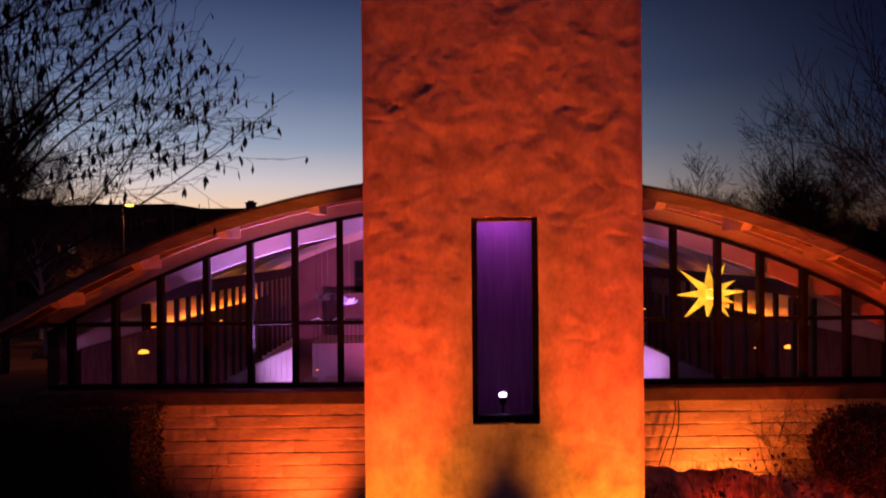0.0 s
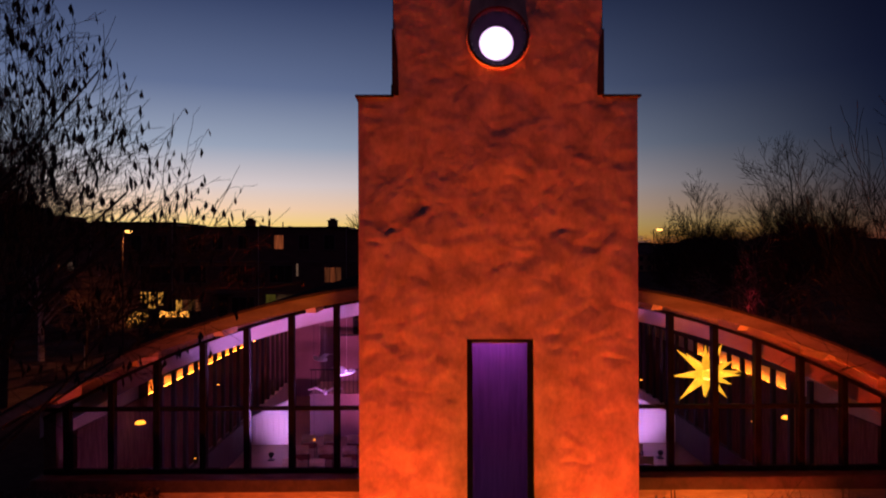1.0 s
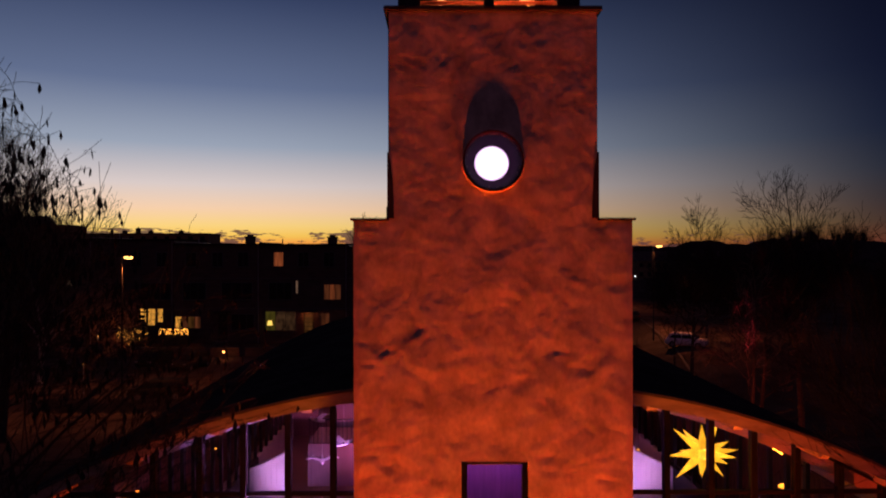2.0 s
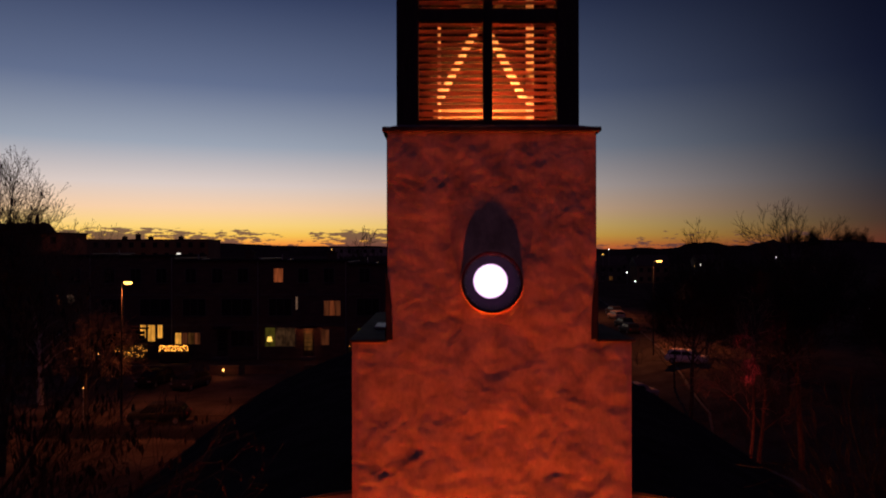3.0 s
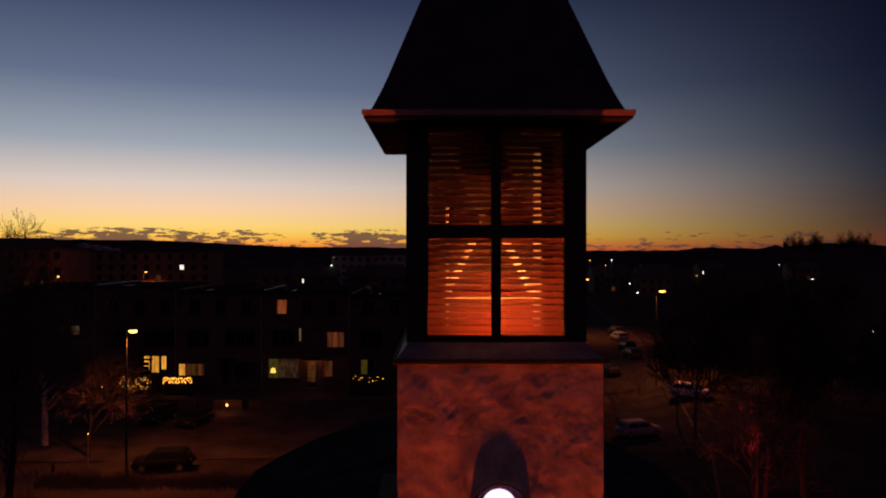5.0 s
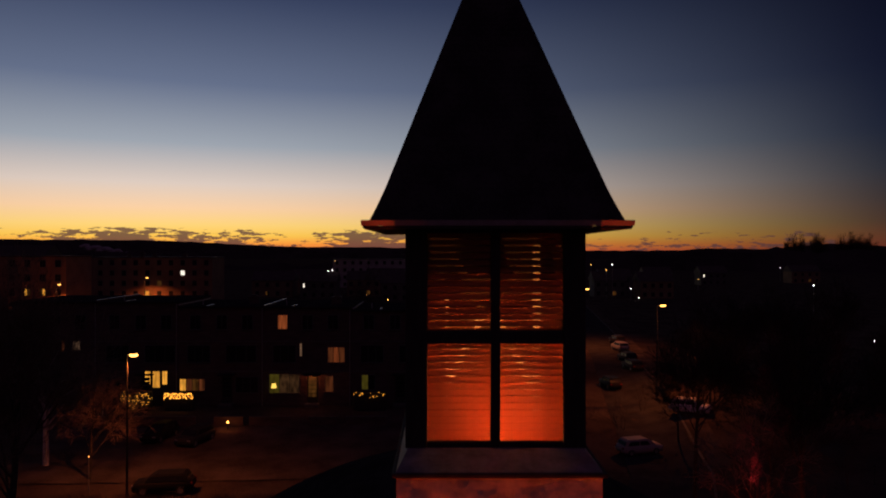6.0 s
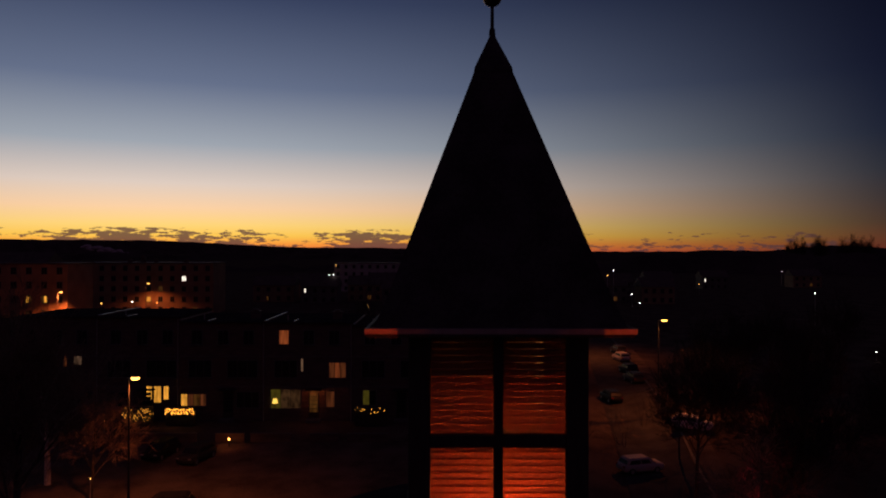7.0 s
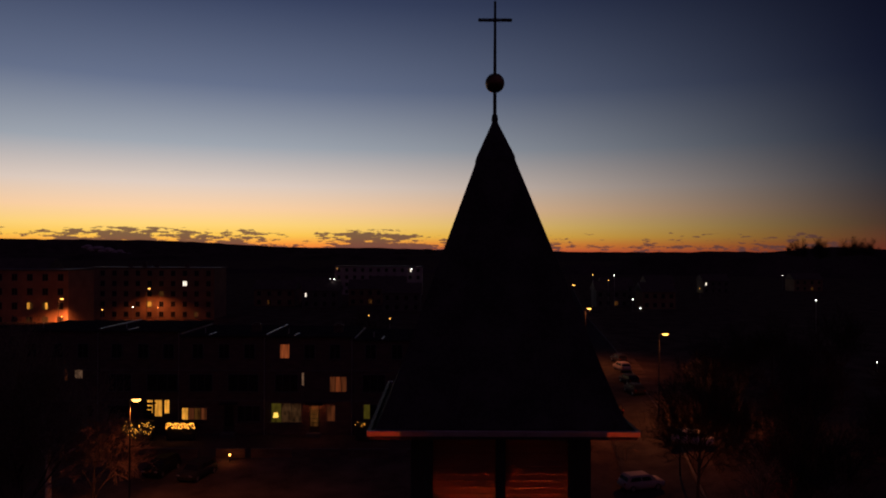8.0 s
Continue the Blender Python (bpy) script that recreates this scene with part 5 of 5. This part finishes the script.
LITWINDOWS = [  # left and right edge, foot and head, and the panes that glow
    (-32.29, -31.69, 1.83, 3.21, [LIT]), (-31.48, -30.70, 1.50, 3.21, [LIT]), (-30.46, -29.92, 1.83, 3.21, [LIT]),
    (-28.60, -25.95, 1.17, 2.37, [LIT, LITRED, LITDIM, LITRED]), (-19.10, -15.90, 0.92, 2.90, [LITOLIVE, LITROOM, LITROOM]),
    (-13.20, -12.30, 1.05, 2.67, [LITRED]), (-12.90, -11.10, 4.17, 5.74, [LITRED, LITCURTAIN, LITRED]), (-15.88, -15.62, 4.83, 6.16, [LITPALE]),
    (-18.20, -17.18, 7.72, 9.17, [LITCURTAIN]), (-40.00, -39.17, 5.50, 6.40, [LITPALE]), (-41.1, -40.75, 5.3, 6.4, [LITRED]),
    (-9.30, -7.90, 1.30, 2.80, [LITOLIVE, None])]
DARKWINDOWS = [  # the unlit openings of each house, from its left wall
    (0.9, 3.3, 4.2, 5.95), (5.0, 8.2, 4.2, 5.95), (1.2, 2.3, 7.7, 9.15), (4.0, 5.1, 7.7, 9.15), (6.7, 7.8, 7.7, 9.15), (0.8, 3.4, 1.0, 2.6), (6.0, 8.4, 1.0, 2.6)]
for u in range(5):
    x0, x1 = PARTY[u], PARTY[u + 1]
    top = TOP - (0.0, 0.0, 0.5, 0.55, 0.9)[u]
    hs = thing("terraced_house", "three-storey terraced house in dark brick with a flat roof", "house", (x0, ROWY, HZ), group="terraced houses")
    wl = part("wall", Shape().box(0.0, x1 - x0 - 0.01, 0.0, 10.4, 0.0, top, 0.01), BRICK, hs)
    for zz in (3.55, 6.75):
        part("string_course", Shape().box(0.0, x1 - x0 - 0.02, -0.05, 0.0, zz, zz + 0.16, 0.01), RENDER, wl)
    rf = part("roof", Shape().box(-0.02, x1 - x0 + 0.005, -0.25, 10.6, top, top + 0.17, 0.02), FELT, hs)
    if u:
        part("parapet", Shape().box(-0.12, 0.12, -0.2, 10.4, top + 0.17, top + 0.30, 0.01), BRICK, rf)
        part("flashing", Shape().box(-0.10, 0.10, -0.2, 10.3, top + 0.30, top + 0.36, 0.008), STEEL, rf, "pale metal flashing between the roofs")
        part("flashing", Shape().box(2.9, 3.05, -0.1, 2.4, top + 0.17, top + 0.25, 0.008), STEEL, rf)
    if u > 1:
        part("chimney", Shape().box(6.6, 7.6, 3.2, 3.9, top + 0.1, top + 0.90, 0.02).box(6.52, 7.68, 3.12, 3.98, top + 0.90, top + 1.0, 0.01).box(6.8, 7.4, 3.3, 3.8, top + 1.0, top + 1.2, 0.03), BRICK, rf)
    part("vent_pipe", Shape().tube((1.9, 2.0, top), (1.9, 2.0, top + 0.75), 0.06, 0.06, 8), STEEL, rf)
    part("downpipe", Shape().tube((x1 - x0 - 0.25, -0.06, 0.0), (x1 - x0 - 0.25, -0.06, top), 0.045, 0.045, 8), STEEL, hs)
    mine = [(a - x0, b - x0, c - HZ, d - HZ, lit) for a, b, c, d, lit in LITWINDOWS if x0 <= a < x1]
    for a, b, c, d, lit in mine:
        window(hs, (a + b) / 2, (c + d) / 2, b - a, d - c, 0.0, lit, len(lit) - 1)
    for a, b, c, d in DARKWINDOWS:
        c, d = c - HZ, d - HZ
        if not any(aa < b + 0.25 and bb > a - 0.25 and cc < d and dd > c for aa, bb, cc, dd, _ in mine):
            window(hs, (a + b) / 2, (c + d) / 2, b - a, d - c, 0.0, None, 1 if b - a < 2 else 2)
    dx = 5.1
    lit_door = u == 3
    d = part("door", Shape().box(dx - 0.55, dx + 0.55, -0.05, 0.02, 0.35, 2.45 + 0.75, 0.01), DARKWOOD, hs, "lit entrance built as a door with glowing panes" if lit_door else "dark front door with a glazed pane")
    for k in range(5):
        part("pane", Shape().box(dx - 0.42, dx + 0.42, -0.07, -0.051, 0.95 + 0.43 * k, 1.30 + 0.43 * k), LITDIM if lit_door else DARKPANE, d)
    part("step", Shape().box(dx - 0.75, dx + 0.75, -0.9, 0.0, 0.0, 0.33, 0.02), KERB, d)
    part("canopy", Shape().box(dx - 0.9, dx + 0.9, -0.8, -0.06, 3.3, 3.42, 0.02), FELT, hs)
    # low front garden wall with a gate gap
    for a, b in ((0.3, 4.2), (6.0, 8.8)):
        gw = thing("garden_wall", "low dark brick wall before a front garden", "wall", (x0, ROWY - 7.2, ground_z(x0 + 4, ROWY - 7.2)), group="garden walls")
        part("brickwork", Shape().box(a, b, 0.0, 0.24, -0.2, 0.85, 0.01), BRICK, gw)
        part("coping", Shape().box(a - 0.03, b + 0.03, -0.03, 0.27, 0.85, 0.93, 0.01), KERB, gw)
# lamp stands outside the pane, placed to fit the camera's view
reading = thing("table_lamp", "small lit lamp set before a house window to look indoors", "lamp", (-18.6, ROWY - 0.12, 1.05))
part("foot", Shape().lathe([(0.0, 0.0), (0.12, 0.0), (0.10, 0.03), (0.02, 0.05), (0.02, 0.45)], (0, 0, 0), n=12), METAL, reading)
part("shade", Shape().lathe([(0.30, 0.42), (0.18, 0.92)], (0, 0, 0), n=16), LITYELLOW, reading, "glowing yellow shade")
# point light added before the lit entrance; no lamp is built there
porch = point("porch_glow", (-14.5, ROWY - 0.75, 2.75), 26, SODIUM, 0.08)

# fairy lights on the hedges and a shrub before the houses
for hx, w, n, zlo, zhi, style in ((-32.3, 3.0, 60, 0.25, 1.6, "strewn"), (-27.9, 3.0, 190, 0.72, 1.45, "loops"), (-8.2, 3.4, 14, 1.0, 1.6, "strewn")):
    gz = ground_z(hx, 63.3)
    hd = thing("hedge", "clipped dark hedge hung with amber fairy lights", "hedge", (hx, 63.4, gz), group="front hedges")
    s, r = Shape(), random.Random(int(-hx))
    s.box(-w / 2, w / 2, -0.35, 0.35, 0, zhi - gz - 0.08, 0.12)
    part("hedge_core", s, LEAF, hd)
    lf = Shape()
    for k in range(1400):
        c = Vector((r.uniform(-w / 2, w / 2), r.choice((-0.36, 0.36, r.uniform(-0.36, 0.36))), r.uniform(0.1, zhi - gz)))
        d = Vector((r.uniform(-1, 1), r.uniform(-1, 1), r.uniform(-0.2, 1))).normalized()
        q = d.orthogonal().normalized() * 0.03
        lf.add([tuple(c), tuple(c + d * 0.05 + q), tuple(c + d * 0.11), tuple(c + d * 0.05 - q)], [(0, 1, 2, 3)])
    part("leaves", lf, LEAF, hd)
    bl = Shape()
    for k in range(n):
        t = (k + 0.5) / n
        if style == "loops":
            x = -w / 2 + w * t + 0.16 * math.sin(t * 62)
            z = (zlo + zhi) / 2 + (zhi - zlo) * 0.34 * math.sin(t * 47 + 1.3 * math.sin(t * 19)) - gz + r.gauss(0, 0.03)
        else:
            x = -w / 2 + w * t + r.gauss(0, 0.15)
            z = r.uniform(zlo, zhi) - 0.5 * (zhi - zlo) * math.sin(t * 3.1) * r.random() - gz
        bl.lathe([(0.0, -0.045), (0.04, 0.0), (0.0, 0.045)], (x, -0.43 + r.uniform(-0.03, 0.03), z), n=5)
    tagged(part("fairy_lights", bl, BULB, hd, "string of amber fairy lights"), kind="stuff")

lantern = thing("garden_lantern", "small lit lantern on a low post in the yard", "lantern", (-21.0, 57.0, ground_z(-21, 57)))
part("post", Shape().tube((0, 0, 0), (0, 0, 0.7), 0.04, 0.03, 8), METAL, lantern)
part("lens", Shape().lathe([(0.0, 0.70), (0.09, 0.72), (0.10, 0.86), (0.0, 0.92)], (0, 0, 0), n=10), SODIUMLENS, lantern)
point("lantern_glow", (-21.0, 56.7, ground_z(-21, 57) + 1.1), 18, SODIUM, 0.1)


def block(name, label, x0, y0, w, d, h, storeys, bays, wallmat, roofmat, lit, pitch=0.0, group="far buildings"):
    """A larger building with rows of windows on the side that faces the church."""
    b = thing(name, label, "building", (x0, y0, ground_z(x0, y0) - 0.3), group=group)
    part("wall", Shape().box(0, w, 0, d, 0, h, 0.02), wallmat, b)
    if pitch:
        part("roof", Shape().loft([[(x, -0.4, h), (x, d / 2, h + pitch), (x, d + 0.4, h), (x, d / 2, h - 0.05)] for x in (-0.4, w + 0.4)]), roofmat, b)
    else:
        part("roof", Shape().box(-0.25, w + 0.25, -0.25, d + 0.25, h, h + 0.3, 0.03), roofmat, b)
    for s_ in range(storeys):
        for k in range(bays):
            window(b, w * (k + 0.5) / bays, h * (s_ + 0.55) / storeys, 1.15, 1.35, 0.0, lit.get((s_, k)))
    return b


block("apartment_block", "ochre apartment block lit by a street lamp", -102, 139, 22.5, 11, 15.0, 5, 7, RENDERWARM, TILES, {(2, 4): [LIT, LITDIM], (2, 5): [LITDIM, LIT], (1, 5): [LITDIM, LITDIM], (1, 4): [LITDIM, None]}, 0)
far = block("apartment_block", "ochre apartment block with a few lit windows and chimneys", -100.6, 188, 36, 11, 14.3, 5, 11, RENDERWARM, TILES, {(3, 8): [LITWHITE, LITWHITE], (1, 5): [LIT, LIT], (2, 6): [LITDIM, LITDIM], (0, 9): [LITDIM, LITRED]}, 0)
for x, h in ((10.6, 0.9), (14.4, 1.6), (18.0, 0.9), (26.6, 0.9)):
    part("chimney", Shape().box(x - 0.6, x + 0.6, 4.8, 5.8, 14.5, 14.6 + h, 0.04).tube((x, 5.3, 14.6 + h), (x, 5.3, 14.9 + h), 0.2, 0.16, 8), BRICK, far)
block("apartment_block", "pale apartment block far behind the houses", -48, 300, 38, 12, 12.5, 4, 11, PALEWALL, KERB, {(3, 9): [LITDIM, LITWHITE], (1, 4): [None, LITDIM], (1, 8): [LITWHITE, None]}, 0)
# dark block added in place of hedges to hide the lit wall's foot
block("long_shed", "low dark block added to hide the lit block's foot", -106, 122, 36, 6, 5.2, 1, 5, BRICK, FELT, {}, 0)
block("gabled_house", "dark house with a hipped tile roof behind the row", -112, 143, 24, 13, 13.4, 4, 6, BRICK, TILES, {}, 4.2)
farlit = [{(0, 1): [LITDIM, None]}, {(1, 0): [LITWHITE, None]}, {(0, 2): [LITDIM, LITDIM]}, {}, {(1, 1): [None, LITDIM]}]
for i, (x, y, w) in enumerate(((-66, 235, 14), (-48, 228, 12), (-34, 240, 12), (-20, 215, 12), (-58, 262, 12), (-30, 275, 14), (12, 250, 12), (52, 235, 11), (66, 228, 11), (30, 285, 14), (88, 300, 12), (120, 320, 12), (172, 340, 14), (62, 270, 12), (-120, 260, 14), (-140, 300, 14))):
    block("town_house", "dark gabled house in the distance", x, y, w, 9, 6.0, 2, 4, RENDER if i % 2 else RENDERWARM, TILES, farlit[i % 5], 3.2, "distant houses")


# ---- street lamps ----
def street_lamp(at, height, reach, power):
    gz = ground_z(at[0], at[1])
    l = thing("street_lamp", "tall steel street lamp with a lit amber head", "street lamp", (at[0], at[1], gz), group="street lamps")
    part("pole", Shape().tube((0, 0, -0.1), (0, 0, height), 0.085, 0.05, 10), METAL, l)
    part("arm", Shape().tube((0, 0, height - 0.04), (reach * 0.55, 0, height + 0.06), 0.032, 0.028, 8), STEEL, l)
    hd = part("head", Shape().loft([[(x, q * w, height + z) for q, z in ((-1, 0.06), (-0.6, 0.06 + w * 0.5), (0.6, 0.06 + w * 0.5), (1, 0.06))] for x, w in ((reach * 0.40, 0.05), (reach * 0.55, 0.09), (reach * 1.0, 0.09), (reach * 1.12, 0.05))]), METAL, l)
    part("lens", Shape().loft([[(reach * 0.8 + (reach * 0.2 + 0.20) * k * math.cos(a), 0.20 * k * math.sin(a), height + z) for a in [radians(30 * i) for i in range(12)]] for k, z in ((0.55, -0.13), (0.9, -0.06), (1.0, 0.02), (0.8, 0.062))]), SODIUMLENS, hd, "glowing amber bowl", True)
    if power:
        e = (at[0] + reach * 0.8, at[1], gz + height - 0.35)
        spot("lamp_beam", e, (e[0], e[1] - 0.3, 0), power, SODIUM, 150, 0.6, 0.12)
    return l


street_lamp((-22.3, 38.4), 9.0 - 0.1 - ground_z(-22.3, 38.4), 0.55, 2100)
street_lamp((23.7, 70.6), 9.8 - ground_z(23.7, 70.6), 0.85, 3500)
street_lamp((23.0, 109.0), 9.6 - ground_z(23, 109), 0.8, 2600)
street_lamp((35.6, 192.0), 9.6, 0.8, 0)
street_lamp((-78.8, 134.0), 9.2, 0.8, 20000)
street_lamp((-81.3, 183.0), 8.7, 0.8, 3200)
FARLAMPS = [  # place, height of the lens, its colour
    ((-82.9, 178.0), 4.0, WHITELENS), ((-79.5, 186.0), 3.2, SODIUMLENS), ((-77.6, 150.0), 5.6, SODIUMLENS), ((-77.6, 133.0), 5.6, SODIUMLENS),
    ((-61.6, 277.0), 7.0, SODIUMLENS), ((-57.5, 258.0), 4.6, SODIUMLENS), ((-54.0, 250.0), 3.6, SODIUMLENS), ((-48.5, 290.0), 7.2, WHITELENS),
    ((-32.0, 290.0), 4.6, SODIUMLENS), ((-46.5, 296.0), 11.4, SODIUMLENS), ((-55.0, 291.0), 5.5, SODIUMLENS), ((-12.6, 102.0), 8.9, SODIUMLENS),
    ((-15.6, 100.0), 7.3, WHITELENS), ((-9.7, 108.0), 7.8, SODIUMLENS), ((-37.9, 232.0), 9.3, WHITELENS), ((-14.3, 296.0), 11.2, WHITELENS),
    ((57.0, 230.0), 11.2, WHITELENS), ((54.0, 226.0), 9.6, SODIUMLENS), ((60.0, 218.0), 3.8, WHITELENS), ((62.5, 218.0), 0.9, WHITELENS),
    ((51.0, 236.0), 11.0, SODIUMLENS), ((88.4, 160.0), 7.6, WHITELENS), ((70.0, 105.8), 1.2, WHITELENS), ((178.0, 350.0), 7.4, SODIUMLENS), ((171.0, 350.0), 7.3, WHITELENS), ((104.0, 280.0), 4.2, SODIUMLENS),
    ((-34.2, 68.0 - 8.0), 0.9, SODIUMLENS), ((-26.0, 40.6), 1.3, SODIUMLENS)]
for (x, y), z, lens in FARLAMPS:
    l = thing("distant_lamp", "small bright lamp on a thin post in the distance", "street lamp", (x, y, ground_z(x, y)), group="distant lamps")
    q = z - ground_z(x, y)
    k = min(1.0, y / 160)
    part("pole", Shape().tube((0, 0, 0), (0, 0, q), 0.05, 0.04, 6), STEEL, l)
    part("lens", Shape().lathe([(0, q), (0.15 * k, q + 0.04 * k), (0.13 * k, q + 0.18 * k), (0, q + 0.22 * k)], (0, 0, 0), n=8), lens, l)


# ---- cars, fence ----
def car(at, turn, paint, label, lights=False):
    c = thing("car", label, "car", (at[0], at[1], ground_z(at[0], at[1]) + 0.10), turn, "parked cars")
    prof = [(-2.05, 0.40, 0.62, 0.72), (-1.95, 0.26, 0.84, 0.80), (-1.2, 0.22, 0.92, 0.84), (0.0, 0.21, 0.95, 0.86), (1.0, 0.22, 0.97, 0.85), (1.85, 0.26, 0.93, 0.80), (2.05, 0.42, 0.78, 0.72)]
    rings = []
    for x, z0, z1, w in prof:
        rings.append([(x, -w * 0.9, z0), (x, w * 0.9, z0), (x, w, z0 + 0.16), (x, w, z1 - 0.12), (x, w * 0.86, z1), (x, -w * 0.86, z1), (x, -w, z1 - 0.12), (x, -w, z0 + 0.16)])
    part("body", Shape().loft(rings), PAINTS[paint], c, "", True)
    cab = [[(x * k + o, s_ * w, z) for x, s_ in ((-1, -1), (1, -1), (1, 1), (-1, 1))] for k, o, w, z in ((1.52, 0.32, 0.78, 0.90), (1.18, 0.42, 0.68, 1.32), (0.95, 0.45, 0.60, 1.45))]
    part("roof", Shape().loft(cab), PAINTS[paint], c)
    for sy in (-1, 1):
        for a, b in ((-0.98, 0.30), (0.40, 1.55)):
            part("side_window", Shape().loft([[(a + (0.26 if a < 0 else 0), sy * 0.772, 0.96), (b, sy * 0.772, 0.96), (b - (0.28 if b > 1 else 0), sy * 0.700, 1.29), (a + (0.55 if a < 0 else 0), sy * 0.700, 1.29)],
                                              [(a + (0.26 if a < 0 else 0), sy * 0.79, 0.96), (b, sy * 0.79, 0.96), (b - (0.28 if b > 1 else 0), sy * 0.718, 1.29), (a + (0.55 if a < 0 else 0), sy * 0.718, 1.29)]]), DARKPANE, c)
        part("headlight", Shape().box(-2.06, -1.96, sy * 0.62 - 0.15, sy * 0.62 + 0.15, 0.62, 0.74, 0.02), STEEL, c)
        part("tail_light", Shape().box(1.97, 2.06, sy * 0.64 - 0.13, sy * 0.64 + 0.13, 0.68, 0.84, 0.02), PAINTS["red"], c)
    part("windscreen", Shape().loft([[(-1.16, -0.70, 0.955), (-1.16, 0.70, 0.955), (-0.74, 0.62, 1.31), (-0.74, -0.62, 1.31)], [(-1.19, -0.70, 0.97), (-1.19, 0.70, 0.97), (-0.77, 0.62, 1.325), (-0.77, -0.62, 1.325)]]), DARKPANE, c)
    part("rear_window", Shape().loft([[(1.80, -0.68, 0.98), (1.80, 0.68, 0.98), (1.57, 0.60, 1.30), (1.57, -0.60, 1.30)], [(1.83, -0.68, 0.99), (1.83, 0.68, 0.99), (1.60, 0.60, 1.31), (1.60, -0.60, 1.31)]]), DARKPANE, c)
    for x in (-1.28, 1.26):
        for sy in (-1, 1):
            w = part("wheel", Shape().lathe([(0.19, -0.10), (0.28, -0.10), (0.31, -0.06), (0.31, 0.06), (0.28, 0.10), (0.19, 0.10)], (x, sy * 0.76, 0.31), "y", 18), TYRE, c)
            part("rim", Shape().lathe([(0.0, -0.07), (0.20, -0.09), (0.20, 0.09), (0.0, 0.07)], (x, sy * 0.76, 0.31), "y", 12), STEEL, w)
    return c


car((17.3, 55.0), 196, "silver", "silver hatchback parked at the roadside")
car((24.8, 63.0), 150, "white", "white car behind a bare street tree")
car((-20.6, 40.6), 8, "black", "black car parked in the gravelled yard")
car((-22.8, 53.5), 75, "grey", "grey car parked nose out in the yard")
car((-26.4, 54.5), 80, "black", "black car parked in the yard")
car((33.5, 40.0), 170, "black", "black car among the thicket trees")
for i, (x, y) in enumerate(((25.6, 88), (26.7, 95), (28.4, 106), (20.6, 80), (29.9, 114))):
    car((x, y), 278, ("grey", "black", "silver", "black", "grey")[i], "car parked at the kerb of the far street")

reeds = Shape()
r_ = random.Random(77)
for k in range(5200):
    x, y = -27.5 + 17.5 * r_.random(), 37.2 + r_.gauss(0, 0.55)
    h = r_.uniform(0.5, 1.25) * (0.6 + 0.5 * noise.noise(Vector((x * 0.8, 0, 3))) + 0.4)
    b = Vector((x, y, ground_z(x, y)))
    d = Vector((r_.gauss(0, 0.16), r_.gauss(0, 0.16), 1)) * h
    w = Vector((0.012, 0, 0))
    reeds.add([tuple(b - w), tuple(b + w), tuple(b + d)], [(0, 1, 2)])
tagged(part("dry_grass", reeds, TWIGPALE), "tall dry ornamental grass along the yard", "dry grass", kind="stuff")

# thin steam drifting from a far chimney
steam = Shape()
for k in range(16):
    t = k / 15
    c = Vector((-700 + 85 * t, 1380, 24 - 13 * t + 3 * math.sin(k * 1.7)))
    q = 3.0 + 3.5 * math.sin(math.pi * (0.15 + 0.85 * t))
    prof = [(q * math.cos(a) * 1.5, q * math.sin(a) * 0.75) for a in [radians(-90 + 22.5 * i) for i in range(9)]]
    steam.lathe(prof, tuple(c), n=10)
tagged(part("steam", steam, STEAM, smooth=True), "thin pale steam drifting over the far town", "steam", kind="stuff")
